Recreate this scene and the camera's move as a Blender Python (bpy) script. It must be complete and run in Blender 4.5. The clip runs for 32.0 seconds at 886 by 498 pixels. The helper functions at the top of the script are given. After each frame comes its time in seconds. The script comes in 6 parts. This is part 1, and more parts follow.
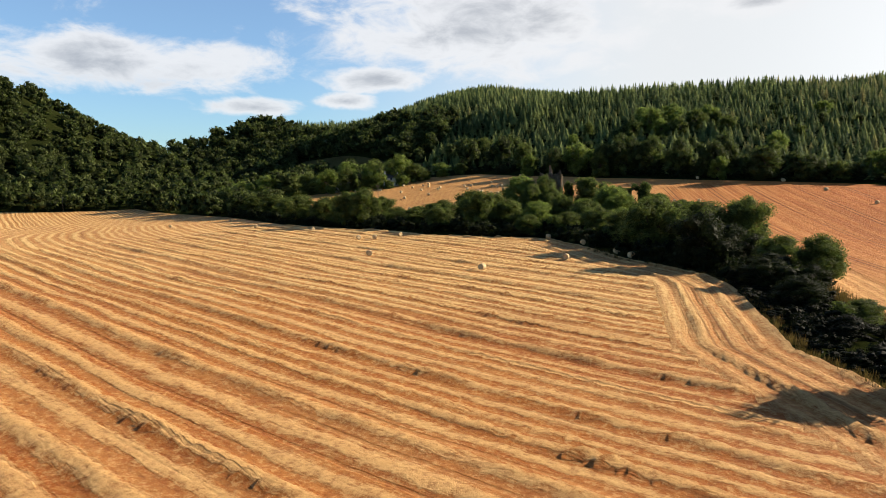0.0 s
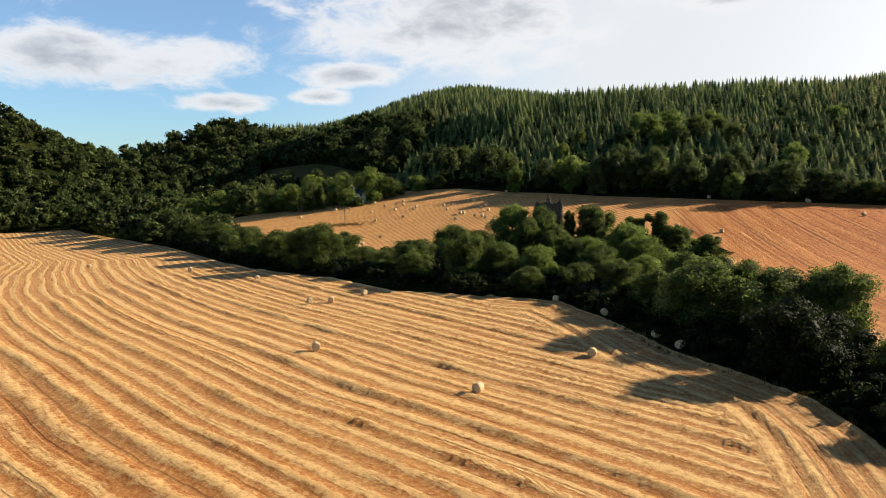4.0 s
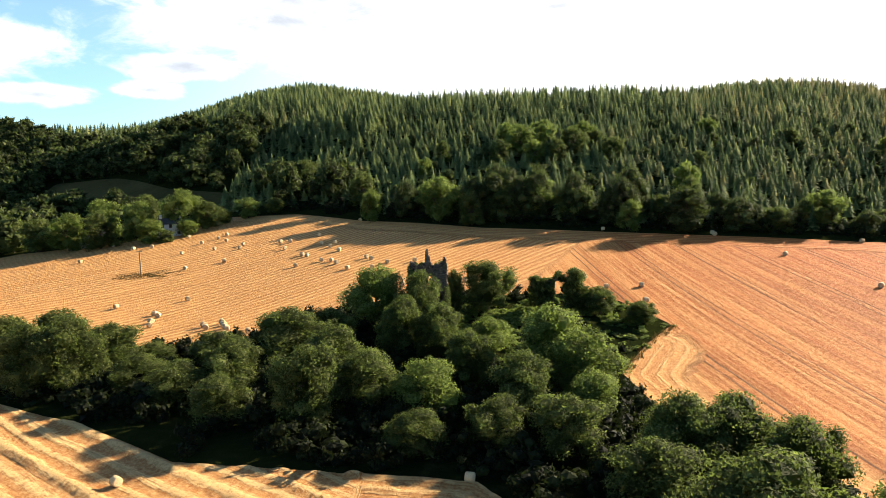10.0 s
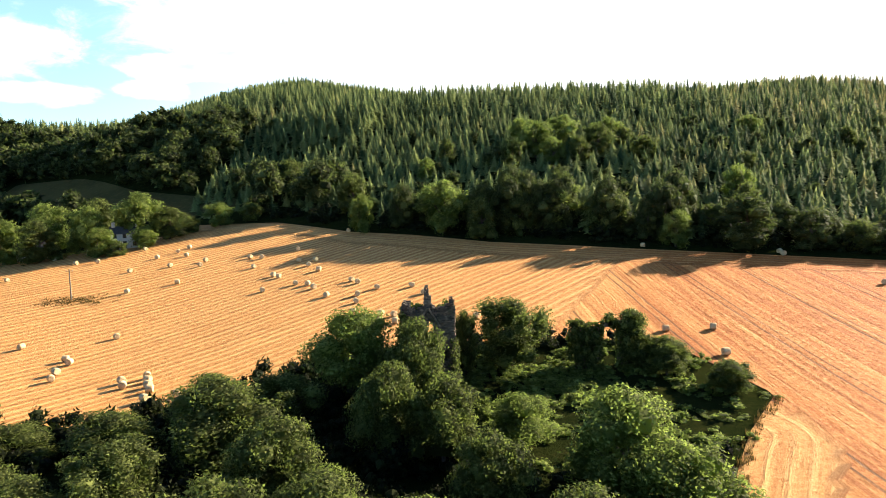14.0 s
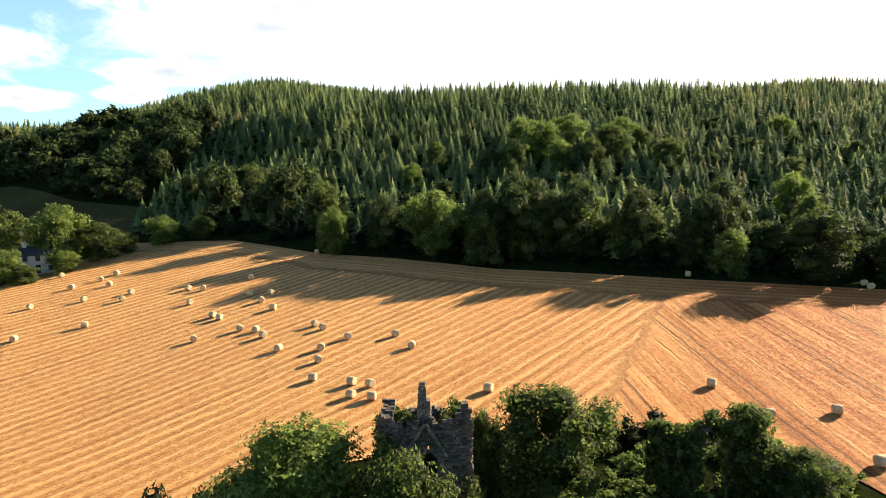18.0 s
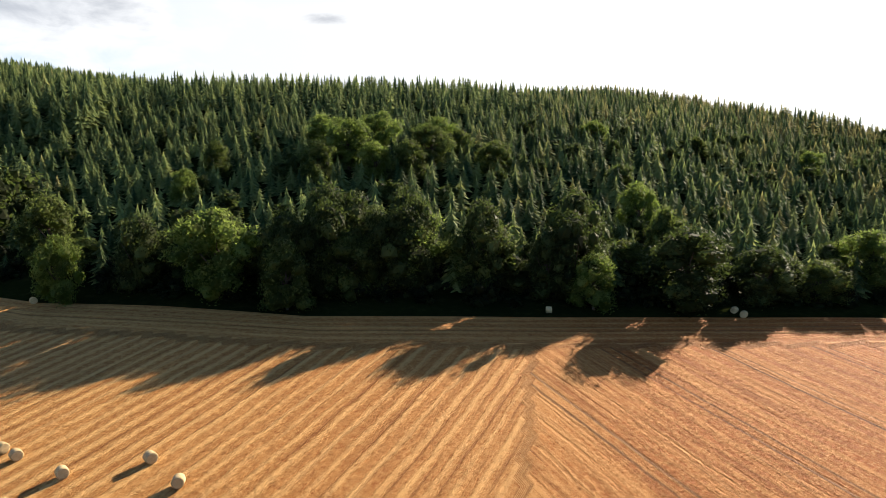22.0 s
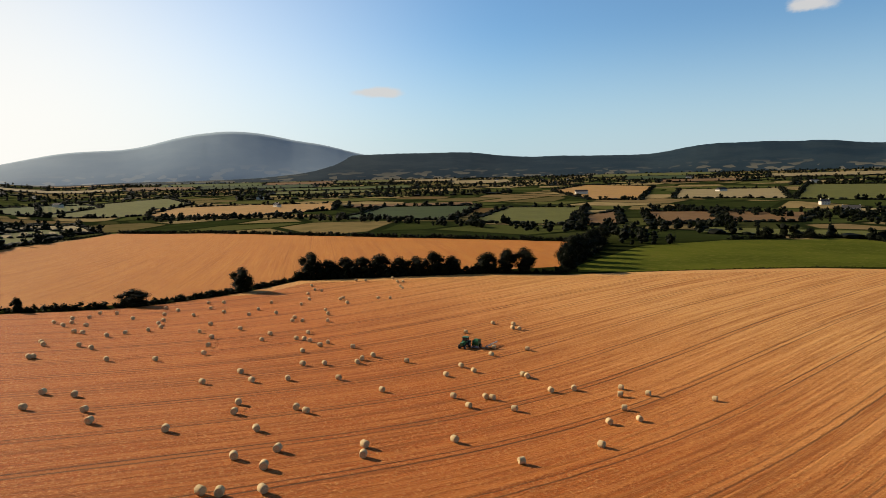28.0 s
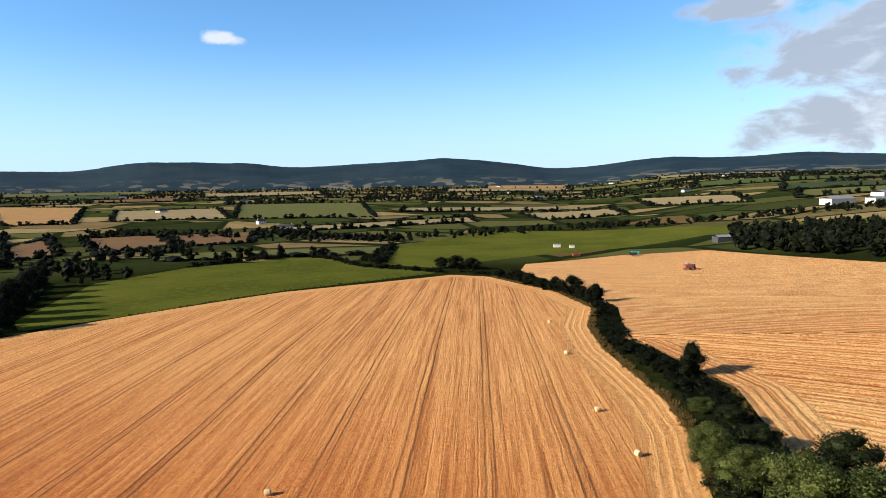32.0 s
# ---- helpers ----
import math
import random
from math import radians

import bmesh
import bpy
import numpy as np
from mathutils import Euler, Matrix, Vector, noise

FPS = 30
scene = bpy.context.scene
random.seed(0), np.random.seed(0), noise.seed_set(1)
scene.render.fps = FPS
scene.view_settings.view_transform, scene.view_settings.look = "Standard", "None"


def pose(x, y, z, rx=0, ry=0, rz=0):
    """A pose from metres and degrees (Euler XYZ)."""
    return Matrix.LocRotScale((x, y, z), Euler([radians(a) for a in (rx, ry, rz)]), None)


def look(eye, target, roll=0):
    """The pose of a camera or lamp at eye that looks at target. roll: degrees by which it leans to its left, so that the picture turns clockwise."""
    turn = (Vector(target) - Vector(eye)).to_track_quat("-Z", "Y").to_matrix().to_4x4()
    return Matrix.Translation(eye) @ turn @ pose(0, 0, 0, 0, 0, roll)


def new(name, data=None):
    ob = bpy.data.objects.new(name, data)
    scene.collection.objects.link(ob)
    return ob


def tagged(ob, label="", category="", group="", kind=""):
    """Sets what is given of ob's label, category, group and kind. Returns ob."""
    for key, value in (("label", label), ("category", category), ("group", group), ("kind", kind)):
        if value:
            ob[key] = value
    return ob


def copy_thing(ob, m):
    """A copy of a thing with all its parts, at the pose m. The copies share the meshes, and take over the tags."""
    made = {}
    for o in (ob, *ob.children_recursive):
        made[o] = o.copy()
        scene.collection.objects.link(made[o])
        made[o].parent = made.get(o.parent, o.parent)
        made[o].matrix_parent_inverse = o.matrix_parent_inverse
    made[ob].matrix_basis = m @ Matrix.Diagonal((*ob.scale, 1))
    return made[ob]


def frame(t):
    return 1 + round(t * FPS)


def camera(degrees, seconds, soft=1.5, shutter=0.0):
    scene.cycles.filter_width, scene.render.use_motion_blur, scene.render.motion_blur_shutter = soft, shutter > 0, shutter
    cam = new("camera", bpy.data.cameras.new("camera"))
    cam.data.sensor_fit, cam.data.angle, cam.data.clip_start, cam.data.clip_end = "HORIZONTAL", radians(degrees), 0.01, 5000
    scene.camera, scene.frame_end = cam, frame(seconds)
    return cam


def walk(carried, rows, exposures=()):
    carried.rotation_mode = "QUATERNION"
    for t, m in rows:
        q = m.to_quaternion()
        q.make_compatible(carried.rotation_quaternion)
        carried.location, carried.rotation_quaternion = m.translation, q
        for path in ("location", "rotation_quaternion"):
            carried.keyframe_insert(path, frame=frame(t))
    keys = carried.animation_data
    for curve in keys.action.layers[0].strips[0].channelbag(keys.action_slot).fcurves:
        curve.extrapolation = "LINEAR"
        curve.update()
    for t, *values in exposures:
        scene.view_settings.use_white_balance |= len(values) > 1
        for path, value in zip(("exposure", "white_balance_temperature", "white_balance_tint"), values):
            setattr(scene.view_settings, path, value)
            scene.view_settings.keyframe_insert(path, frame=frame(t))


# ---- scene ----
cam = camera(68.6, 32.0, soft=0.7)
PATH = [
    (0, (17.658, -147.724, 16.151), (17.139, -145.804, 15.938), -0.6),
    (0.5, (16.386, -143.138, 17.181), (15.841, -141.225, 16.964), -0.7),
    (1, (15.179, -138.584, 18.264), (14.634, -136.672, 18.043), -0.7),
    (1.5, (13.981, -134.096, 19.415), (13.473, -132.174, 19.192), -0.8),
    (2, (12.809, -129.593, 20.615), (12.335, -127.663, 20.389), -0.9),
    (2.5, (11.659, -125.132, 21.836), (11.196, -123.2, 21.61), -0.9),
    (4.5, (7.297, -107.726, 26.599), (6.861, -105.787, 26.37), -1.0),
    (5, (6.225, -103.287, 28.027), (5.83, -101.34, 27.796), -0.9),
    (5.5, (5.215, -98.778, 29.548), (4.861, -96.823, 29.314), -1.0),
    (6, (4.246, -94.2, 30.871), (4.015, -92.227, 30.636), -1.2),
    (6.5, (3.306, -89.744, 31.702), (3.09, -87.77, 31.466), -1.3),
    (7, (2.439, -85.286, 32.243), (2.271, -83.307, 32.007), -1.2),
    (7.5, (1.612, -80.746, 32.711), (1.501, -78.763, 32.473), -1.2),
    (8, (0.83, -76.247, 33.157), (0.769, -74.262, 32.916), -1.2),
    (8.5, (0.178, -71.764, 33.621), (0.152, -69.779, 33.378), -1.2),
    (9, (-0.33, -67.245, 33.986), (-0.324, -65.26, 33.742), -1.2),
    (9.5, (-0.65, -62.621, 34.292), (-0.642, -60.636, 34.05), -1.2),
    (10, (-0.824, -57.913, 34.497), (-0.815, -55.928, 34.255), -1.2),
    (10.5, (-0.823, -53.178, 34.585), (-0.816, -51.193, 34.344), -1.1),
    (11, (-0.815, -48.633, 34.585), (-0.81, -46.648, 34.344), -1.0),
    (11.5, (-0.881, -44.223, 34.517), (-0.878, -42.237, 34.277), -1.0),
    (12, (-1.007, -39.852, 34.44), (-1.003, -37.866, 34.202), -0.9),
    (12.5, (-1.133, -35.488, 34.367), (-1.128, -33.503, 34.129), -0.9),
    (13, (-1.172, -31.034, 34.287), (-1.167, -29.048, 34.049), -0.9),
    (13.5, (-1.212, -26.365, 34.315), (-1.208, -24.379, 34.079), -0.8),
    (14, (-1.271, -21.729, 34.412), (-1.266, -19.743, 34.177), -0.8),
    (14.5, (-1.366, -17.167, 34.478), (-1.361, -15.18, 34.244), -0.9),
    (16.5, (-2.422, 0.128, 34.591), (-2.361, 2.114, 34.366), -0.7),
    (17, (-2.65, 4.594, 34.618), (-2.59, 6.581, 34.396), -0.6),
    (17.5, (-2.835, 9.227, 34.712), (-2.774, 11.214, 34.492), -0.6),
    (18, (-3.027, 13.872, 34.892), (-2.967, 15.859, 34.676), -0.6),
    (18.5, (-3.218, 18.178, 35.027), (-3.158, 20.166, 34.811), -0.6),
    (19, (-3.337, 22.448, 35.199), (-3.249, 24.434, 34.981), -0.6),
    (19.5, (-3.408, 27.074, 35.457), (-3.277, 29.058, 35.242), -0.6),
    (20, (-3.236, 31.506, 35.729), (-3.062, 33.486, 35.511), -0.5),
    (20.5, (-3.04, 35.842, 36.019), (-2.784, 37.814, 35.8), -0.5),
    (21, (-2.746, 40.143, 36.249), (-2.367, 42.094, 36.03), -0.6),
    (21.5, (-2.26, 44.472, 36.47), (-1.743, 46.392, 36.253), -0.5),
    (22, (-1.527, 48.919, 36.773), (-0.849, 50.788, 36.556), -0.6),
    (22.5, (-0.347, 53.737, 37.201), (0.559, 55.506, 36.978), -0.6),
    (23, (1.158, 58.789, 37.707), (2.381, 60.355, 37.479), -0.7),
    (23.5, (3.006, 63.411, 38.179), (4.462, 64.763, 37.944), -0.6),
    (24, (5.223, 67.583, 38.547), (6.893, 68.658, 38.308), -0.5),
    (24.5, (7.739, 71.343, 38.858), (9.557, 72.139, 38.615), -0.4),
    (25, (10.927, 74.695, 39.142), (12.842, 75.22, 38.901), -0.5),
    (25.5, (14.835, 77.349, 39.482), (16.816, 77.501, 39.248), -0.9),
    (27.5, (33.021, 84.723, 40.996), (34.832, 83.904, 40.775), -1.3),
    (28, (37.755, 85.328, 41.516), (39.46, 84.306, 41.298), -1.4),
    (28.5, (42.556, 85.043, 42.079), (44.13, 83.829, 41.862), -1.3),
    (29, (47.146, 84.001, 42.646), (48.581, 82.624, 42.431), -1.1),
    (29.5, (51.456, 82.358, 43.174), (52.736, 80.836, 42.959), -1.2),
    (30, (55.464, 80.192, 43.644), (56.576, 78.543, 43.431), -1.2),
    (30.5, (59.051, 77.587, 44.103), (59.992, 75.835, 43.894), -1.2),
    (31, (62.282, 74.629, 44.62), (63.042, 72.791, 44.413), -1.1),
    (31.5, (65.254, 71.43, 45.071), (65.844, 69.53, 44.867), -1.2),
    (32, (68.026, 68.019, 45.384), (68.436, 66.071, 45.188), -1.0),
]
walk(cam, [(t, look(eye, target, roll)) for t, eye, target, roll in PATH],
     [(0, 1.2, 6500, 10), (2.5, 1.15, 6500, 10), (6, 1.35, 6500, 10), (9, 1.7, 6500, 10), (13, 2.15, 6500, 10), (17, 2.05, 6500, 10), (19, 1.8, 6500, 10), (22, 1.45, 6500, 10), (24, 1.1, 6750, 10),
      (25.5, 0.74, 6950, 10), (28, 0.76, 6900, 10), (29, 0.9, 6700, 10), (30, 1.15, 6400, 10), (32, 1.24, 6000, 10)])

# ---- light ----
SUN_AZ, SUN_EL = 60.0, 23.5
sun = new("sun", bpy.data.lights.new("sun", "SUN"))
sun.data.energy, sun.data.angle, sun.data.color = 5.0, radians(0.6), (1.0, 0.86, 0.66)
sun.matrix_world = look((0, 0, 0), (-math.sin(radians(SUN_AZ)) * math.cos(radians(SUN_EL)), -math.cos(radians(SUN_AZ)) * math.cos(radians(SUN_EL)), -math.sin(radians(SUN_EL))))

world = bpy.data.worlds.new("sky")
scene.world = world
world.use_nodes = True


class Nodes:
    """Short hand for a node tree: every method adds a node and gives its output socket."""

    def __init__(self, tree):
        self.tree = tree
        tree.nodes.clear()

    def put(self, socket, value):
        if isinstance(value, bpy.types.NodeSocket):
            self.tree.links.new(value, socket)
        elif value is not None:
            socket.default_value = value

    def node(self, kind, out=0, inputs=None, **fields):
        n = self.tree.nodes.new(kind)
        for k, v in fields.items():
            setattr(n, k, v)
        for k, v in (inputs or {}).items():
            self.put(n.inputs[k], v)
        return n.outputs[out]

    def m(self, op, a, b=None, c=None, clamp=False):
        n = self.tree.nodes.new("ShaderNodeMath")
        n.operation, n.use_clamp = op, clamp
        for i, v in enumerate((a, b, c)):
            self.put(n.inputs[i], v)
        return n.outputs[0]

    def step(self, x, lo, hi, a=0.0, b=1.0):
        return self.node("ShaderNodeMapRange", 0, {0: x, 1: lo, 2: hi, 3: a, 4: b}, interpolation_type="SMOOTHSTEP")

    def mix(self, f, a, b, blend="MIX"):
        n = self.tree.nodes.new("ShaderNodeMix")
        n.data_type, n.blend_type = "RGBA", blend
        self.put(n.inputs[0], f), self.put(n.inputs[6], a), self.put(n.inputs[7], b)
        return n.outputs[2]

    def noise(self, vec, scale, detail=4.0, rough=0.55, distort=0.0, out=0):
        return self.node("ShaderNodeTexNoise", out, {"Vector": vec, "Scale": scale, "Detail": detail, "Roughness": rough, "Distortion": distort})

    def vec(self, x, y, z=0.0):
        return self.node("ShaderNodeCombineXYZ", 0, {0: x, 1: y, 2: z})

    def ramp(self, f, stops):
        n = self.tree.nodes.new("ShaderNodeValToRGB")
        self.put(n.inputs[0], f)
        while len(n.color_ramp.elements) < len(stops):
            n.color_ramp.elements.new(0.5)
        for e, (p, col) in zip(n.color_ramp.elements, stops):
            e.position, e.color = p, (*col, 1.0)
        return n.outputs[0]


def build_sky():
    n = Nodes(world.node_tree)
    sky = n.node("ShaderNodeTexSky", sky_type="NISHITA", sun_disc=False, sun_elevation=radians(SUN_EL), sun_rotation=radians(SUN_AZ), altitude=100.0, air_density=1.0, dust_density=0.5, ozone_density=1.6)
    base = n.mix(1.0, sky, (0.1, 0.143, 0.178, 1), "MULTIPLY")
    way = n.node("ShaderNodeTexCoord", 0)
    sep = n.tree.nodes.new("ShaderNodeSeparateXYZ")
    n.put(sep.inputs[0], way)
    az = n.m("DEGREES", n.m("ARCTAN2", sep.outputs[0], sep.outputs[1]))
    el = n.m("DEGREES", n.m("ARCSINE", sep.outputs[2]))
    base = n.mix(n.step(el, 18.0, 60.0, 0.0, 0.6), base, (0.0, 0.0, 0.0, 1))
    puff = n.noise(n.vec(n.m("MULTIPLY", az, 0.2), n.m("MULTIPLY", el, 0.42)), 1.0, 9.0, 0.6, 0.35)
    soft = n.noise(n.vec(n.m("MULTIPLY", az, 0.05), n.m("MULTIPLY", el, 0.22), 3.0), 1.0, 5.0, 0.55)

    def wrap(a0):
        d = n.m("ADD", n.m("SUBTRACT", az, a0), 540.0)
        return n.m("SUBTRACT", n.m("MODULO", d, 360.0), 180.0)

    def cloud(a0, e0, wa, we):
        u = n.m("DIVIDE", wrap(a0), wa)
        v = n.m("DIVIDE", n.m("SUBTRACT", el, e0), we)
        r = n.m("SQRT", n.m("ADD", n.m("MULTIPLY", u, u), n.m("MULTIPLY", v, v)))
        return n.m("ADD", n.m("SUBTRACT", 1.0, r), n.m("MULTIPLY", n.m("SUBTRACT", puff, 0.5), 2.0))

    haze = n.m("MULTIPLY", n.step(n.m("ABSOLUTE", wrap(-25.0)), 75.0, 35.0), 0.25)
    base = n.mix(haze, base, (0.4, 0.45, 0.52, 1))
    low_haze = n.m("MULTIPLY", n.step(el, -1.0, 13.0, 1.0, 0.0), n.step(n.m("ABSOLUTE", wrap(140.0)), 60.0, 95.0, 1.0, 0.0))
    base = n.mix(n.m("MULTIPLY", low_haze, 0.8), base, (0.62, 0.8, 0.98, 1))
    # high thin white veil round the sun, over the wooded hill
    veil_side = n.step(n.m("ABSOLUTE", wrap(38.0)), 34.0, 68.0, 1.0, 0.0)
    veil = n.m("MULTIPLY", veil_side, n.step(n.m("ADD", el, n.m("MULTIPLY", soft, 14.0)), 22.0, 34.0, 1.0, 0.0))
    glow = n.step(n.m("ABSOLUTE", wrap(66.0)), 20.0, 62.0, 1.0, 0.0)
    low = n.m("MULTIPLY", glow, n.step(el, 4.0, 30.0, 1.0, 0.0))
    col = n.mix(n.m("MULTIPLY", low, 0.85), n.mix(n.m("MULTIPLY", veil, 0.93), base, (0.78, 0.79, 0.79, 1)), (1.25, 1.25, 1.24, 1))
    total = None
    for c in ((-41, 9.2, 15, 2.6), (-12, 12.4, 17, 4.6), (-20.5, 8.6, 6, 1.3), (-31, 6.1, 5, 1.0), (-23.5, 6.7, 3.4, 0.8), (10, 13.2, 5, 1.4),
              (-60, 16, 16, 5), (115.6, 7.4, 2.7, 0.5), (150.2, 12.1, 1.9, 0.6), (-167, 13.2, 5, 1.0), (-154, 9.6, 15, 5.0), (-155, 4.4, 14, 3.4), (-120, 14, 22, 6)):
        k = cloud(*c)
        total = k if total is None else n.m("MAXIMUM", total, k)
    mask = n.step(total, -0.06, 0.5)
    shade = n.step(n.m("ADD", total, n.m("MULTIPLY", soft, 1.3)), 1.05, 1.85)
    shade = n.m("MULTIPLY", shade, n.step(n.m("ABSOLUTE", wrap(-30.0)), 120.0, 95.0))
    shade = n.m("MAXIMUM", shade, n.m("MULTIPLY", n.step(n.m("ABSOLUTE", wrap(-152.0)), 34.0, 20.0), n.step(n.m("ADD", total, n.m("MULTIPLY", n.m("SUBTRACT", puff, 0.5), 2.5)), -0.35, 0.75)))
    tone = n.mix(shade, (0.8, 0.81, 0.83, 1), (0.44, 0.46, 0.5, 1))
    col = n.mix(n.m("MULTIPLY", mask, 0.9), col, tone)
    bg = n.node("ShaderNodeBackground", 0, {"Color": col, "Strength": 0.48})
    n.tree.links.new(bg, n.tree.nodes.new("ShaderNodeOutputWorld").inputs["Surface"])


build_sky()

# ---- lie of the land ----
COEF = (1.54, -1.96, 6.19, -6.31, 17.11, 17.85, -26.72, 0.39, 20.78, -1.54)


def bump(x, y, cx, cy, s):
    return np.exp(-((x - cx) ** 2 + (y - cy) ** 2) / (2 * s * s))


def field_height(x, y):
    """The ground of the farmland: gentle slopes that flatten out into the plain."""
    x, y = np.asarray(x, float), np.asarray(y, float)
    u, v = np.tanh(x / 250), np.tanh(y / 220)
    z = sum(c * f for c, f in zip(COEF, (1, u, v, u * u, u * v, v * v, u * u * v, u * v * v, v**3, u**3)))
    z = z - 2.4 * bump(x, y, 125, -5, 45) - 2.2 * bump(x, y, -64, 88, 30) + 1.6 * bump(x, y, 112, 95, 40)
    r = np.hypot(x - 150, y)
    return z + 0.019 * np.logaddexp(0, (r - 900) / 120) * 120


WOOD_X = (-700, -300, -150, -90, -55, -28, 12, 48, 79, 116, 165, 200, 278, 300, 340, 400, 520, 640, 900, 3000, 5000)
WOOD_Y = (420, 300, 226, 208, 194, 171, 150, 139, 131, 123.5, 123.5, 121, 129, 138, 146, 162, 198, 260, 500, 2600, 4700)
RISE_X = (-700, -450, -250, -170, -120, -77, -20, 40, 143, 215, 294, 340, 420, 520, 1200)
RISE_F = (0.1, 0.25, 1.0, 1.06, 0.97, 0.78, 0.66, 0.63, 0.68, 0.78, 0.77, 0.68, 0.3, 0.0, 0.0)


def wood_edge(x):
    return np.interp(x, WOOD_X, WOOD_Y)


# swells of the wooded hill and its spurs: x, y, breadth, height
KNOLLS = [(-520, 330, 90, 24.4), (-430, 380, 70, -6.6), (-300, 400, 50, 32.7), (-250, 400, 45, -7.6), (-100, 380, 45, 8.6), (0, 360, 45, 3.1), (50, 350, 45, 2.7), (150, 330, 45, 5.0), (200, 320, 45, -7.2),
          (300, 280, 35, 6.3), (350, 260, 35, -5.2), (-300, 290, 45, 2.8), (-160, 300, 40, 4.3), (-50, 520, 70, 14.9), (50, 520, 70, -31.1), (150, 500, 70, -18.1), (250, 440, 70, 5.8)]


def ground_height(x, y):
    x, y = np.asarray(x, float), np.asarray(y, float)
    d = np.maximum(y - wood_edge(x) - 6.5, 0)
    z = field_height(x, y) + 133 * (1 - np.exp(-d / 420)) * np.interp(x, RISE_X, RISE_F)
    z = z + 95 * bump(x, y, -520, 250, 112) + 7 * bump(x, y, -56, 300, 20)
    return z + sum(h * bump(x, y, cx, cy, s) for cx, cy, s, h in KNOLLS)


def gz(x, y):
    return float(ground_height(x, y))


def inside(poly, x, y):
    """Whether the points lie in the polygon."""
    x, y = np.asarray(x, float), np.asarray(y, float)
    hit = np.zeros(x.shape, bool)
    for (x0, y0), (x1, y1) in zip(poly, poly[1:] + poly[:1]):
        if y0 != y1:
            hit ^= ((y0 > y) != (y1 > y)) & (x < (x1 - x0) * (y - y0) / (y1 - y0) + x0)
    return hit


def nearest(poly, x, y, closed=True):
    """Distance to the polygon's outline and the nearest point on it."""
    best, bx, by = np.full(np.shape(x), 1e9), np.zeros(np.shape(x)), np.zeros(np.shape(x))
    ends = poly[1:] + poly[:1] if closed else poly[1:]
    for (x0, y0), (x1, y1) in zip(poly, ends):
        ll = (x1 - x0) ** 2 + (y1 - y0) ** 2
        t = np.clip(((x - x0) * (x1 - x0) + (y - y0) * (y1 - y0)) / ll, 0, 1)
        px, py = x0 + t * (x1 - x0), y0 + t * (y1 - y0)
        d = np.hypot(x - px, y - py)
        near = d < best
        best, bx, by = np.where(near, d, best), np.where(near, px, bx), np.where(near, py, by)
    return best, bx, by


# outlines on the plan
FIELD_WEST = [(-300, 127), (-241, 157), (-180, 118), (-139, 89), (-82, 43), (-46, 23), (-32, 13), (-10, 9), (2.5, 6.7), (12, -7), (19, -21), (26, -29),
              (32, -37), (34, -47), (34, -81), (45, -110), (54, -132), (53, -191), (72, -250), (104, -340), (104, -378), (37, -426), (-22, -426), (-82, -292), (-160, -320), (-330, -200)]
FIELD_MAIN = [(-176, 154), (-104, 84), (-62, 56), (-50, 58), (-35, 65), (-22, 72), (-12, 78), (5, 81), (22, 82), (36, 75), (42, 60), (34, 50), (26.5, 38), (28, 25), (40, 0),
              (47, -12), (49, -28), (48, -53), (50, -72), (54, -89), (61, -117), (65, -150), (63, -191), (80, -244), (120, -306), (143, -314), (212, -227), (246, -150), (262, -114), (290, -90), (338, -14),
              (318, 18), (297, 62), (290, 100), (278, 126), (200, 118), (165, 121), (116, 121), (79, 129), (48, 137), (12, 148), (-9, 160), (-28, 169), (-55, 192), (-90, 204), (-96, 181), (-114, 172), (-150, 172)]
FIELD_EAST = [(285, -130), (361, -235), (491, -143), (700, -40), (790, 31), (614, 118), (420, 135), (300, 116), (306, 64), (328, 20), (347, -12), (300, -92)]
MEADOW = [(264, -124), (243, -158), (214, -232), (150, -328), (215, -358), (250, -400), (279, -406), (326, -320), (330, -240), (282, -140)]
MEADOW_FAR = [(212, -420), (232, -520), (173, -726), (-8, -690), (-61, -645), (-180, -531), (-150, -470), (-44, -548), (20, -490), (96, -445), (133, -400), (160, -350), (205, -368)]
CLEARING = [(-215, 310), (-165, 280), (-130, 254), (-80, 229), (-74, 219), (-110, 216), (-150, 236), (-215, 280)]


# ---- mesh helpers ----
def mesh_np(name, verts, faces, mat=None, smooth=False, attrs=None, normals=None):
    """A mesh from arrays of vertices and of faces, all with the same number of corners."""
    me = bpy.data.meshes.new(name)
    verts, faces = np.asarray(verts, np.float32), np.asarray(faces, np.int32)
    n, k = faces.shape
    me.vertices.add(len(verts)), me.loops.add(n * k), me.polygons.add(n)
    me.vertices.foreach_set("co", verts.ravel())
    me.loops.foreach_set("vertex_index", faces.ravel())
    me.polygons.foreach_set("loop_start", np.arange(0, n * k, k, dtype=np.int32))
    me.polygons.foreach_set("use_smooth", np.full(n, smooth))
    for key, values in (attrs or {}).items():
        me.attributes.new(key, "FLOAT", "POINT").data.foreach_set("value", np.asarray(values, np.float32).ravel())
    me.update(calc_edges=True)
    if normals is not None:
        me.attributes.new("custom_normal", "FLOAT_VECTOR", "POINT").data.foreach_set("vector", np.asarray(normals, np.float32).ravel())
    if mat:
        me.materials.append(mat)
    return me


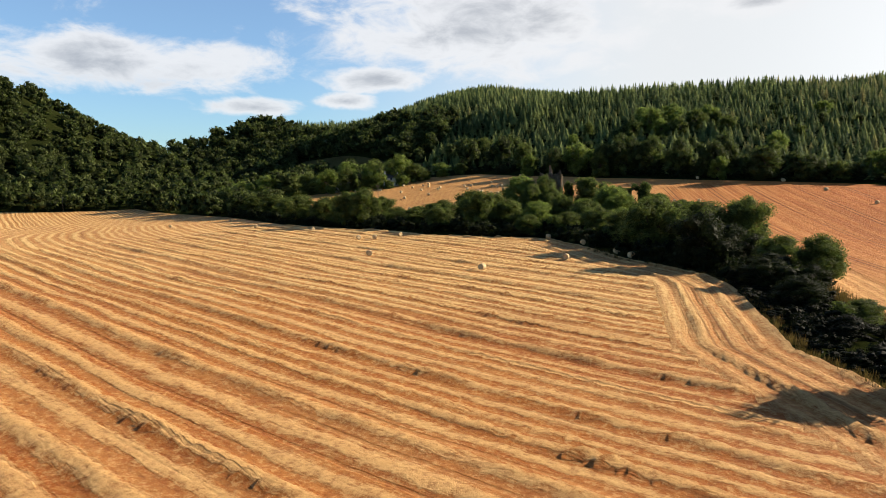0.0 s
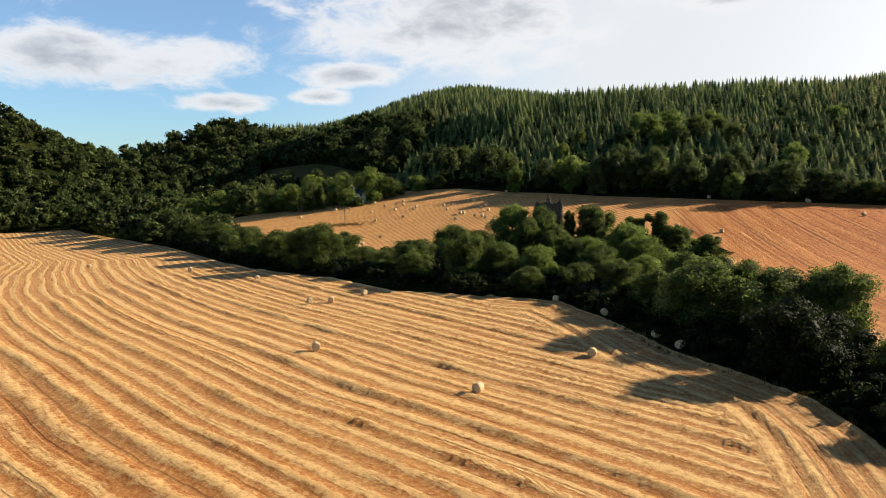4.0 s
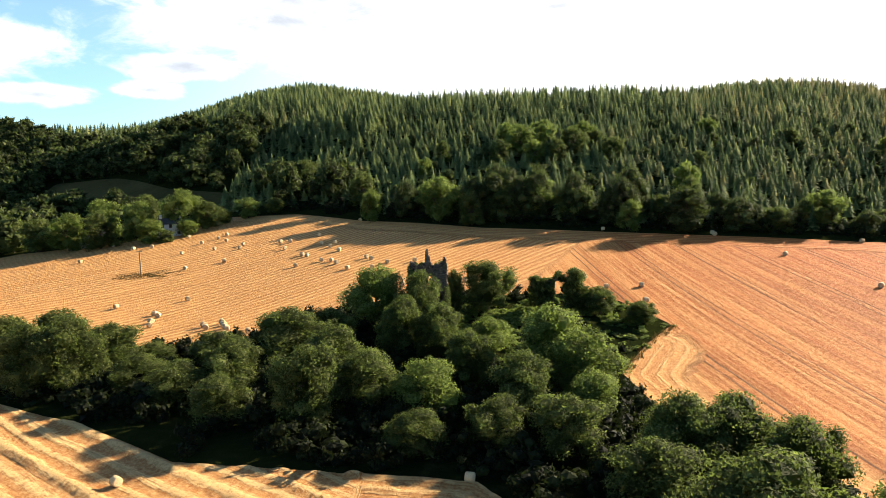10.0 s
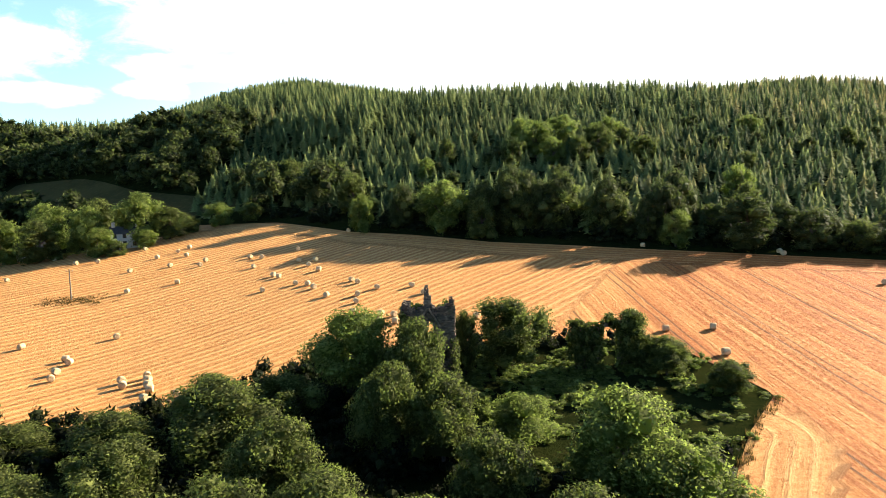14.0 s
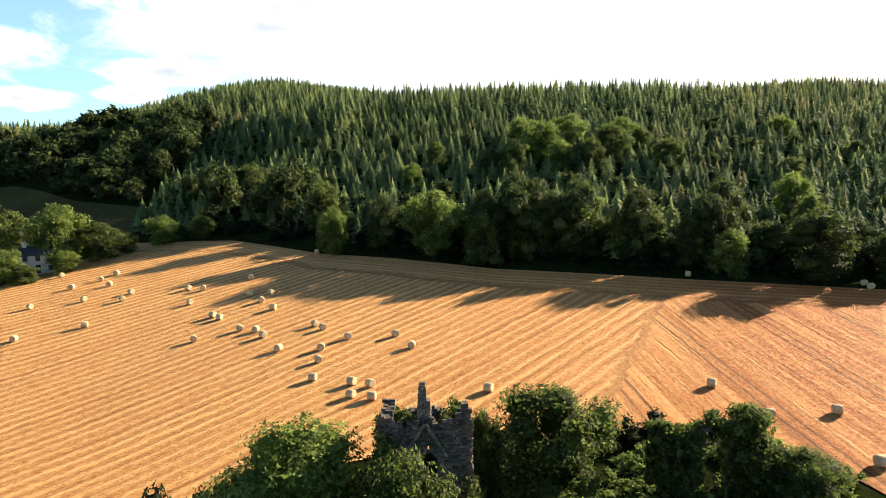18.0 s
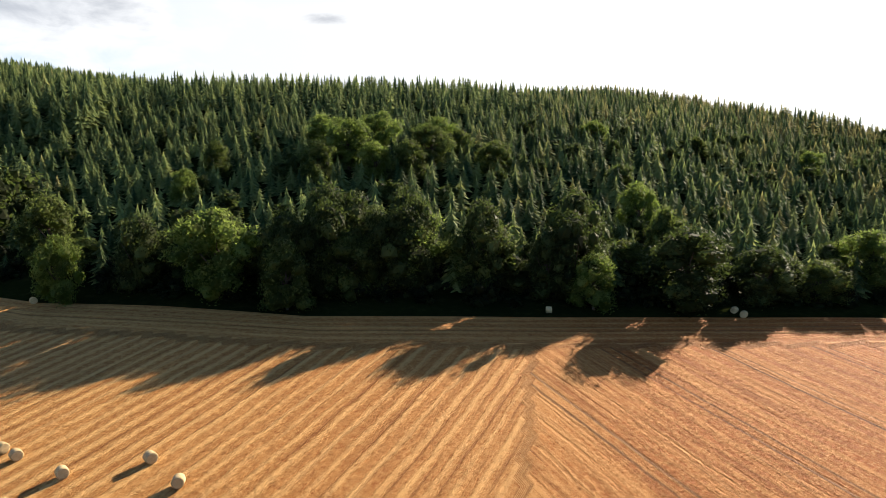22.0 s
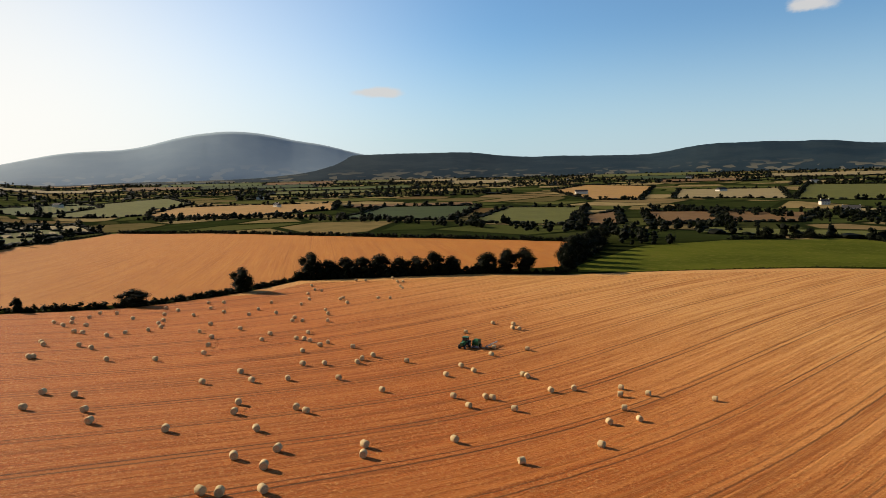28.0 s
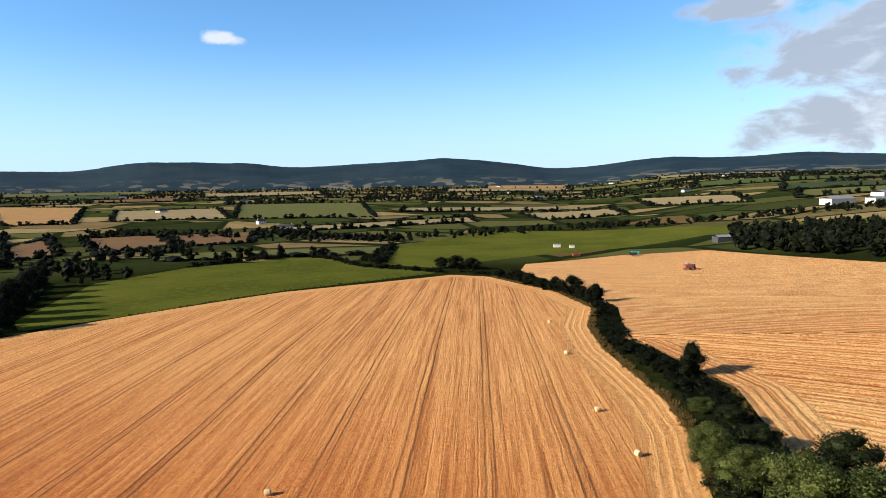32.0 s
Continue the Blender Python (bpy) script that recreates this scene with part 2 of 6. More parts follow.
def part(name, data, parent, mat=None, label="", m=None, kind=""):
    """Links a bmesh or a mesh as one object under a thing or a part."""
    if isinstance(data, bmesh.types.BMesh):
        me = bpy.data.meshes.new(name)
        data.to_mesh(me)
        data.free()
        data = me
    if mat and not data.materials:
        data.materials.append(mat)
    ob = new(name, data)
    ob.parent = parent
    if m is not None:
        ob.matrix_local = m
    return tagged(ob, label, kind=kind)


def thing(name, label, category, m=None, group="", data=None):
    ob = new(name, data)
    if m is not None:
        ob.matrix_basis = m
    return tagged(ob, label, category, group)


def box(bm, x0, y0, z0, x1, y1, z1, bevel=0.0):
    r = bmesh.ops.create_cube(bm, size=1.0, matrix=Matrix.Translation(((x0 + x1) / 2, (y0 + y1) / 2, (z0 + z1) / 2)) @ Matrix.Diagonal((abs(x1 - x0), abs(y1 - y0), abs(z1 - z0), 1)))
    if bevel:
        edges = list({e for v in r["verts"] for e in v.link_edges})
        bmesh.ops.bevel(bm, geom=edges, offset=bevel, segments=2, affect="EDGES", profile=0.6)
    return bm


def boxed(*spec, bevel=0.0):
    return box(bmesh.new(), *spec, bevel=bevel)


def drum(r, length, seg=20, axis="y", bevel=0.0):
    bm = bmesh.new()
    turn = {"x": pose(0, 0, 0, 0, 90, 0), "y": pose(0, 0, 0, 90, 0, 0), "z": Matrix()}[axis]
    bmesh.ops.create_cone(bm, cap_ends=True, segments=seg, radius1=r, radius2=r, depth=length, matrix=turn)
    if bevel:
        rim = [e for e in bm.edges if len(e.link_faces) == 2 and any(len(f.verts) > 4 for f in e.link_faces)]
        bmesh.ops.bevel(bm, geom=rim, offset=bevel, segments=2, affect="EDGES")
    return bm


# ---- materials ----
def material(name, build):
    mat = bpy.data.materials.new(name)
    mat.use_nodes = True
    n = Nodes(mat.node_tree)
    out = n.tree.nodes.new("ShaderNodeOutputMaterial")
    n.put(out.inputs["Surface"], build(n))
    return mat


def surface(n, color, rough=0.85, normal=None, metal=0.0, spec=0.3):
    return n.node("ShaderNodeBsdfPrincipled", 0, {"Base Color": color, "Roughness": rough, "Normal": normal, "Metallic": metal, "Specular IOR Level": spec})


def bumped(n, height, strength, distance):
    return n.node("ShaderNodeBump", 0, {"Strength": strength, "Distance": distance, "Height": height})


def here(n):
    return n.node("ShaderNodeNewGeometry", 0)


def attr(n, name):
    return n.node("ShaderNodeAttribute", 2, attribute_name=name)


def grey(v):
    return (v, v, v, 1)


def stubble_material(name, pale, mid, dark, red, period, swath, thin, sine, rough, furrow, gap):
    """Cut corn: stubble rows, straw lying in swaths along the rows, shadow lines painted beside them, wheel tracks and
    blotches.
    """
    def build(n):
        p = here(n)
        row, track = attr(n, "row"), attr(n, "track")
        wob = n.noise(p, 0.16, 3.0)
        along = attr(n, "along")
        swathed = n.m("MULTIPLY", sine, n.m("SUBTRACT", 1.0, n.m("MULTIPLY", track, 0.8)))
        streak = n.noise(n.vec(n.m("MULTIPLY", row, 0.75), n.m("MULTIPLY", along, 0.035)), 1.0, 3.0, 0.6)
        thread = n.noise(n.vec(n.m("MULTIPLY", row, 2.6), n.m("MULTIPLY", along, 0.26)), 1.0, 5.0, 0.72)
        fine = n.noise(p, 4.6, 6.0, 0.85)
        tuft = n.noise(p, 1.9, 4.0, 0.7)
        straw = n.noise(p, 1.1, 7.0, 0.78)
        big = n.noise(p, 0.025, 5.0, 0.62)
        mid_size = n.noise(p, 0.3, 5.0, 0.7)
        phase = n.m("ADD", n.m("DIVIDE", row, period), n.m("MULTIPLY", n.m("SUBTRACT", wob, 0.5), 0.5))
        wave = n.m("ADD", n.m("MULTIPLY", n.m("SINE", n.m("MULTIPLY", phase, 2 * math.pi)), 0.5), 0.5)
        pick = n.noise(n.vec(n.m("MULTIPLY", n.m("FLOOR", n.m("ADD", phase, 0.25)), 3.7), n.m("MULTIPLY", big, 3.0)), 1.0, 1.0)
        ridge = n.step(n.m("ADD", n.m("ADD", n.m("MULTIPLY", wave, n.m("MULTIPLY", n.m("ADD", 0.5, pick), swathed)), n.m("MULTIPLY", streak, n.m("SUBTRACT", 1.05, swathed))), n.m("MULTIPLY", n.m("SUBTRACT", n.m("ADD", straw, thread), 1.0), rough)), thin - 0.16, thin + 0.2)
        clump = n.noise(n.vec(n.m("MULTIPLY", row, 2.3), n.m("MULTIPLY", along, 1.1)), 1.0, 5.0, 0.78)
        bent = n.m("ADD", row, n.m("ADD", n.m("MULTIPLY", n.m("SINE", n.m("DIVIDE", row, 4.7)), 1.1), n.m("MULTIPLY", wob, 0.9)))
        lines = n.m("MULTIPLY", n.step(n.m("SINE", n.m("MULTIPLY", bent, 2 * math.pi / gap)), 0.84, 0.98), n.step(n.m("ADD", streak, n.m("MULTIPLY", n.m("SUBTRACT", clump, 0.5), 0.5)), 0.4, 0.58))
        red_here = attr(n, "red")
        pale_here = n.mix(n.m("MULTIPLY", red_here, 0.82), (*pale, 1), (red[0] * 1.15, red[1] * 1.5, red[2] * 2.2, 1))
        some = 0.5 if furrow > 0.6 else min(1.0, 0.4 + furrow)
        drill = n.m("MULTIPLY", n.m("ADD", n.m("SINE", n.m("MULTIPLY", row, 2 * math.pi / 0.8)), 1.0), 0.5)
        lane = n.m("ABSOLUTE", n.m("SUBTRACT", n.m("ABSOLUTE", n.m("SUBTRACT", n.m("MODULO", n.m("ADD", n.m("ADD", row, 2400.0), n.m("MULTIPLY", wob, 0.5)), 15.0), 7.5)), 0.82))
        tracks = n.m("MULTIPLY", track, n.m("MULTIPLY", n.step(lane, 0.1, 0.32, 1.0, 0.0), n.step(n.m("ADD", n.m("MULTIPLY", straw, 0.5), n.m("MULTIPLY", streak, 0.5)), 0.3, 0.52)))
        base = n.mix(n.step(n.m("ADD", n.m("MULTIPLY", big, 0.7), n.m("MULTIPLY", mid_size, 0.4)), 0.4, 0.7), (*mid, 1), (*dark, 1))
        base = n.mix(n.m("MULTIPLY", attr(n, "red"), 0.95), base, (*red, 1))
        base = n.mix(n.m("MULTIPLY", n.m("MULTIPLY", drill, n.step(mid_size, 0.3, 0.7)), 0.2), base, (*dark, 1))
        base = n.mix(n.m("MULTIPLY", n.step(thread, 0.52, 0.36), 0.6), base, (dark[0] * 0.8, dark[1] * 0.75, dark[2] * 0.7, 1))
        col = n.mix(n.m("MULTIPLY", n.m("MULTIPLY", ridge, n.m("SUBTRACT", 1.0, n.m("MULTIPLY", attr(n, "red"), 0.25))), swath), base, pale_here)
        col = n.mix(n.m("MULTIPLY", n.step(fine, 0.5, 0.72), 0.5), col, pale_here)
        col = n.mix(n.m("MULTIPLY", n.step(fine, 0.5, 0.3), 0.55), col, (dark[0] * 0.55, dark[1] * 0.5, dark[2] * 0.5, 1))
        col = n.mix(n.m("MULTIPLY", n.step(tuft, 0.52, 0.64), 0.4), col, (min(1.0, pale[0] * 1.12), pale[1] * 1.12, pale[2] * 1.15, 1))
        col = n.mix(n.m("MULTIPLY", n.step(tuft, 0.48, 0.36), 0.45), col, (dark[0] * 0.6, dark[1] * 0.52, dark[2] * 0.45, 1))
        col = n.mix(n.m("MULTIPLY", n.m("MULTIPLY", attr(n, "worn"), n.step(straw, 0.3, 0.6)), 0.8), col, pale_here)
        col = n.mix(n.m("MULTIPLY", n.step(clump, 0.5, 0.66), some * 0.55), col, pale_here)
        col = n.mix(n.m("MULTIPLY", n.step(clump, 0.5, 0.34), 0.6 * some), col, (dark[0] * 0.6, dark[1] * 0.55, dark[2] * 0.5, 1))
        # thin furrow lines carry their shadow as dark colour
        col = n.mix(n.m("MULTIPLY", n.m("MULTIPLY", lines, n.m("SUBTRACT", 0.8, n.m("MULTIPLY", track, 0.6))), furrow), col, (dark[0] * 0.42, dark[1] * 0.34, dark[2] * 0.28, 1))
        band = n.noise(n.vec(n.m("MULTIPLY", row, 0.34), n.m("MULTIPLY", along, 0.006), 7.0), 1.0, 4.0, 0.75)
        col = n.mix(n.m("MULTIPLY", n.step(band, 0.5, 0.64), n.m("ADD", 0.1, n.m("MULTIPLY", track, 0.5))), col, pale_here)
        col = n.mix(n.m("MULTIPLY", n.step(band, 0.5, 0.36), n.m("ADD", 0.1, n.m("MULTIPLY", track, 0.6))), col, (dark[0] * 0.75, dark[1] * 0.66, dark[2] * 0.6, 1))
        rut = n.noise(n.vec(n.m("MULTIPLY", row, 1.6), n.m("MULTIPLY", along, 0.05), 3.0), 1.0, 4.0, 0.7)
        col = n.mix(n.m("MULTIPLY", n.m("MULTIPLY", n.step(rut, 0.6, 0.68), track), 0.6), col, (dark[0] * 0.4, dark[1] * 0.34, dark[2] * 0.3, 1))
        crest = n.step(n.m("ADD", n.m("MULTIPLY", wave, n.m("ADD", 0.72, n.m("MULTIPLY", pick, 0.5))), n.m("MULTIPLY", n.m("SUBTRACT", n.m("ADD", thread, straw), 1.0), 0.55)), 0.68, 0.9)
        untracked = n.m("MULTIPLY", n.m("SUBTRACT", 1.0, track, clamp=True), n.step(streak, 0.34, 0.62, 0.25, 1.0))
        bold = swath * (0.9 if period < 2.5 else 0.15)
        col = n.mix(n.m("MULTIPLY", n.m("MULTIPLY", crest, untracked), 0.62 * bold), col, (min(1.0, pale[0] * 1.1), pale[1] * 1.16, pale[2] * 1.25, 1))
        # shadow line between the crests, painted as a darker tone
        trough_shade = n.step(n.m("ADD", wave, n.m("MULTIPLY", n.m("SUBTRACT", thread, 0.5), 0.6)), 0.3, 0.08)
        col = n.mix(n.m("MULTIPLY", n.m("MULTIPLY", trough_shade, untracked), 0.42 * bold), col, (dark[0] * 0.62, dark[1] * 0.6, dark[2] * 0.6, 1))
        rows = n.noise(n.vec(n.m("MULTIPLY", row, 1.15), n.m("MULTIPLY", along, 0.02), 11.0), 1.0, 3.0, 0.65)
        col = n.mix(n.m("MULTIPLY", n.m("MULTIPLY", n.step(rows, 0.53, 0.6), track), 0.45), col, pale_here)
        col = n.mix(n.m("MULTIPLY", n.m("MULTIPLY", n.step(rows, 0.47, 0.4), track), 0.35), col, (dark[0] * 0.7, dark[1] * 0.6, dark[2] * 0.5, 1))
        col = n.mix(n.m("MULTIPLY", tracks, n.step(band, 0.3, 0.65, 1.0, 0.6)), col, (0.085, 0.034, 0.011, 1))
        h = n.m("ADD", n.m("MULTIPLY", n.m("SUBTRACT", n.m("ADD", ridge, n.m("MULTIPLY", clump, 0.7)), lines), 0.17), n.m("ADD", n.m("MULTIPLY", n.m("ADD", fine, tuft), 0.26), n.m("ADD", n.m("MULTIPLY", straw, 0.14), n.m("SUBTRACT", n.m("MULTIPLY", n.m("MULTIPLY", crest, untracked), 0.1 * bold), n.m("MULTIPLY", tracks, 0.05)))))
        return surface(n, col, 0.85, bumped(n, h, 0.8, 1.0), spec=0.13)
    return material(name, build)


def grass_material(name, a, b, c, scale=0.5):
    def build(n):
        p = here(n)
        col = n.mix(n.step(n.noise(p, scale * 0.06, 4.0), 0.35, 0.65), (*a, 1), (*b, 1))
        col = n.mix(n.step(n.noise(p, scale, 5.0, 0.65), 0.45, 0.8), col, (*c, 1))
        stripe = n.m("SINE", n.m("MULTIPLY", attr(n, "row"), 0.9))
        col = n.mix(n.m("MULTIPLY", n.step(stripe, -0.3, 0.6), 0.22), col, (*b, 1))
        return surface(n, col, 0.9, bumped(n, n.noise(p, 3.0, 5.0, 0.7), 0.6, 0.5), spec=0.0)
    return material(name, build)


def leaf_material(name, dark, light, translucent=0.3):
    """Leaves that let some light through, each spray in its own shade."""
    def build(n):
        geo = n.tree.nodes.new("ShaderNodeNewGeometry")
        tint = n.node("ShaderNodeObjectInfo", 5)
        f = n.m("ADD", n.m("MULTIPLY", geo.outputs["Random Per Island"], 0.75), n.m("MULTIPLY", n.noise(geo.outputs[0], 0.16, 3.0), 0.35))
        f = n.m("POWER", f, 2.6, clamp=True)
        col = n.mix(f, (*dark, 1), (*light, 1))
        col = n.mix(n.m("MULTIPLY", tint, 0.35), col, (dark[0] * 1.6, dark[1] * 1.25, dark[2] * 0.8, 1))
        a = surface(n, n.mix(1.0, col, grey(0.62), "MULTIPLY"), 0.7, spec=0.06)
        b = n.node("ShaderNodeBsdfTranslucent", 0, {"Color": n.mix(0.45, col, (light[0] * 1.15, light[1] * 1.4, light[2], 1))})
        return n.node("ShaderNodeMixShader", 0, {0: translucent, 1: a, 2: b})
    return material(name, build)


def needle_material():
    """Spruce needles: each tree in its own green, olive or brown, branch ends painted paler as if sunlit."""
    def build(n):
        geo = n.tree.nodes.new("ShaderNodeNewGeometry")
        p = geo.outputs[0]
        tone, tip = attr(n, "tone"), attr(n, "tip")
        stand = n.noise(p, 0.018, 3.0)
        col = n.mix(tone, (0.036, 0.066, 0.025, 1), (0.27, 0.315, 0.105, 1))
        side = n.tree.nodes.new("ShaderNodeSeparateXYZ")
        n.put(side.inputs[0], p)
        warm = n.m("MULTIPLY", n.step(n.m("ADD", n.m("ADD", stand, n.step(side.outputs[0], 60.0, 320.0, -0.16, 0.12)), n.m("MULTIPLY", n.m("SUBTRACT", tone, 0.5), 0.35)), 0.46, 0.66), 0.75)
        col = n.mix(warm, col, (0.3, 0.25, 0.1, 1))
        # paler branch ends stand in for sunlight on the tips
        col = n.mix(n.m("MULTIPLY", n.step(tip, 0.55, 1.15), 0.55), col, (0.32, 0.36, 0.12, 1))
        col = n.mix(n.m("MULTIPLY", n.step(n.noise(p, 2.2, 4.0, 0.75), 0.5, 0.64), 0.5), col, (0.012, 0.018, 0.005, 1))
        a = surface(n, col, 0.75, spec=0.1)
        b = n.node("ShaderNodeBsdfTranslucent", 0, {"Color": col})
        return n.node("ShaderNodeMixShader", 0, {0: 0.42, 1: a, 2: b})
    return material("spruce_needles", build)


def plain_material(name, col, rough=0.7, metal=0.0, vary=0.25, scale=2.0, spec=0.4):
    def build(n):
        p = here(n)
        dark = tuple(v * (1 - vary) for v in col)
        f = n.m("MULTIPLY", n.m("ADD", n.noise(p, scale, 5.0, 0.6), n.noise(p, scale * 7, 4.0)), 0.5)
        return surface(n, n.mix(n.step(f, 0.35, 0.65), (*dark, 1), (*col, 1)), rough, bumped(n, f, 0.25, 0.03), metal, spec)
    return material(name, build)


def stone_material():
    def build(n):
        p = here(n)
        tint = n.node("ShaderNodeObjectInfo", 5)
        isl = n.node("ShaderNodeNewGeometry", 8)
        k = n.m("MULTIPLY", n.m("ADD", tint, isl), 0.5)
        col = n.mix(k, (0.03, 0.024, 0.018, 1), (0.2, 0.155, 0.105, 1))
        col = n.mix(n.m("MULTIPLY", n.step(n.noise(p, 0.9, 5.0, 0.65), 0.55, 0.7), 0.7), col, (0.32, 0.25, 0.165, 1))
        col = n.mix(n.m("MULTIPLY", n.step(n.noise(p, 0.5, 4.0), 0.55, 0.7), 0.6), col, (0.05, 0.056, 0.026, 1))
        return surface(n, col, 0.92, bumped(n, n.noise(p, 9.0, 6.0, 0.7), 0.7, 0.06), spec=0.2)
    return material("weathered_stone", build)


STRAW_PALE, STRAW_MID, STRAW_DARK, STRAW_RED = (0.62, 0.345, 0.122), (0.46, 0.19, 0.045), (0.32, 0.112, 0.024), (0.36, 0.072, 0.006)
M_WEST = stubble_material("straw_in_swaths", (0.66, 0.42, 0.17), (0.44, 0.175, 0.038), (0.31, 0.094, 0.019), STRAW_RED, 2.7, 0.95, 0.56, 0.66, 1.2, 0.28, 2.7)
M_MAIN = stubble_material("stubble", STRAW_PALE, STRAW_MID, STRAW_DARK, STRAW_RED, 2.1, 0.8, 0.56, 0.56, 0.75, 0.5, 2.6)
M_EAST = stubble_material("ripe_stubble", (0.48, 0.215, 0.036), (0.41, 0.158, 0.024), (0.34, 0.115, 0.017), (0.41, 0.135, 0.018), 3.0, 0.35, 0.62, 0.2, 0.9, 0.35, 3.4)
def ground_material():
    """Rough grass, near black with the hedges' shade put into its colour; far out on the plain, pastures and cut fields
    with dark hedge lines.
    """
    def build(n):
        p = here(n)
        # grass near the hedges: their shade is in these near-black tones
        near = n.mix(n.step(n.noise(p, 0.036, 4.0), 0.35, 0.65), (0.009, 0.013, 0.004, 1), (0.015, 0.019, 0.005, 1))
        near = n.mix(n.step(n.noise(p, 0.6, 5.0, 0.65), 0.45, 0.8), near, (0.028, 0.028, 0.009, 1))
        cell = n.node("ShaderNodeTexVoronoi", 1, {"Vector": p, "Scale": 0.0085, "Randomness": 0.8})
        sep = n.tree.nodes.new("ShaderNodeSeparateColor")
        n.put(sep.inputs[0], cell)
        rim = n.node("ShaderNodeTexVoronoi", 0, {"Vector": p, "Scale": 0.0085, "Randomness": 0.8}, feature="DISTANCE_TO_EDGE")
        far = n.ramp(sep.outputs[0], [(0.0, (0.012, 0.018, 0.006)), (0.25, (0.035, 0.045, 0.013)), (0.42, (0.085, 0.085, 0.028)), (0.55, (0.02, 0.027, 0.009)), (0.75, (0.2, 0.145, 0.066)), (0.88, (0.24, 0.18, 0.09)), (1.0, (0.1, 0.062, 0.028))])
        far = n.mix(n.m("MULTIPLY", n.step(n.noise(p, 0.03, 5.0, 0.65), 0.4, 0.7), 0.4), far, (0.045, 0.05, 0.016, 1))
        far = n.mix(n.step(rim, 0.03, 0.055, 1.0, 0.0), far, (0.012, 0.017, 0.006, 1))
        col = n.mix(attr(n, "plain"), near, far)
        return surface(n, col, 0.9, bumped(n, n.noise(p, 3.0, 5.0, 0.7), 0.6, 0.5), spec=0.0)
    return material("shade_toned_grass", build)


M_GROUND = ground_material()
M_MEADOW = grass_material("green_meadow", (0.05, 0.062, 0.01), (0.08, 0.088, 0.014), (0.11, 0.1, 0.022), 0.3)
M_CLEARING = grass_material("dull_pasture", (0.05, 0.046, 0.017), (0.075, 0.064, 0.024), (0.1, 0.075, 0.03), 0.5)
M_LEAF = leaf_material("broad_leaves", (0.0045, 0.0075, 0.002), (0.31, 0.355, 0.1), 0.32)
M_LEAF_LIGHT = leaf_material("lime_leaves", (0.014, 0.022, 0.004), (0.42, 0.49, 0.13), 0.38)
M_NEEDLE = needle_material()
# near-black leaf copy: deep shade of stream, hedge and far trees is painted in
M_LEAF_DARK = leaf_material("shade_black_leaves", (0.003, 0.005, 0.002), (0.02, 0.025, 0.008), 0.1)
# dim leaf copy for undergrowth and some belt trees, shade put into the colour
M_LEAF_SHADE = leaf_material("shade_toned_leaves", (0.0035, 0.006, 0.002), (0.06, 0.075, 0.024), 0.15)
M_LEAF_WOOD = leaf_material("woodland_leaves", (0.0035, 0.006, 0.002), (0.2, 0.24, 0.075), 0.26)
M_BRACKEN_LEAF = leaf_material("dry_grass_blades", (0.1, 0.07, 0.022), (0.24, 0.15, 0.055), 0.2)
M_BARK = plain_material("bark", (0.11, 0.085, 0.06), 0.95, vary=0.5, scale=3.0, spec=0.1)
M_STONE = stone_material()
M_MORTAR = plain_material("old_mortar", (0.085, 0.075, 0.062), 0.95, vary=0.5, scale=1.5, spec=0.1)
M_WHITE = plain_material("white_wall_paint", (0.56, 0.51, 0.43), 0.8, vary=0.15)
M_SLATE = plain_material("slate_roof", (0.06, 0.058, 0.06), 0.9, vary=0.35, spec=0.1)
M_SHEET = plain_material("grey_steel_sheet", (0.28, 0.29, 0.3), 0.5, 0.3, 0.2)
M_GREEN = plain_material("green_machine_paint", (0.03, 0.13, 0.045), 0.35, vary=0.3)
M_DARK = plain_material("black_rubber", (0.02, 0.02, 0.02), 0.8, vary=0.3)
M_GLASS = plain_material("dark_window", (0.02, 0.025, 0.03), 0.1, vary=0.1, spec=0.8)
M_RED = plain_material("rusty_red_paint", (0.3, 0.07, 0.03), 0.5, vary=0.3)
M_TEAL = plain_material("teal_paint", (0.04, 0.35, 0.36), 0.45, vary=0.2)
M_POLE = plain_material("weathered_pole_wood", (0.2, 0.16, 0.12), 0.9, vary=0.4)


def hill_material(name, low, high, field):
    def build(n):
        p = here(n)
        col = n.mix(n.step(n.noise(p, 0.004, 5.0, 0.6), 0.4, 0.62), (*low, 1), (*high, 1))
        patch = n.node("ShaderNodeTexVoronoi", 1, {"Vector": p, "Scale": 0.021})
        sep = n.tree.nodes.new("ShaderNodeSeparateColor")
        n.put(sep.inputs[0], patch)
        f = n.m("MULTIPLY", n.step(sep.outputs[0], 0.72, 0.76), attr(n, "farmed"))
        col = n.mix(f, col, (*field, 1))
        return surface(n, col, 0.95, bumped(n, n.noise(p, 0.02, 6.0, 0.7), 0.35, 5.0), spec=0.05)
    return material(name, build)


# blue-grey base colours stand in for distance haze on hills and mountain
M_HILL = hill_material("haze_blue_wooded_hill", (0.011, 0.024, 0.036), (0.018, 0.032, 0.042), (0.13, 0.12, 0.09))
M_MOUNT = hill_material("haze_blue_mountain", (0.18, 0.24, 0.3), (0.195, 0.255, 0.312), (0.3, 0.33, 0.34))


# ---- ground sheet ----
def graded(lo, hi, dense_lo, dense_hi, step, grow=1.16, most=160.0):
    a = list(np.arange(dense_lo, dense_hi + 0.1, step))
    d, v = step, dense_hi
    while v < hi:
        d = min(d * grow, most)
        v += d
        a.append(v)
    d, v = step, dense_lo
    while v > lo:
        d = min(d * grow, most)
        v -= d
        a.insert(0, v)
    return np.array(a)


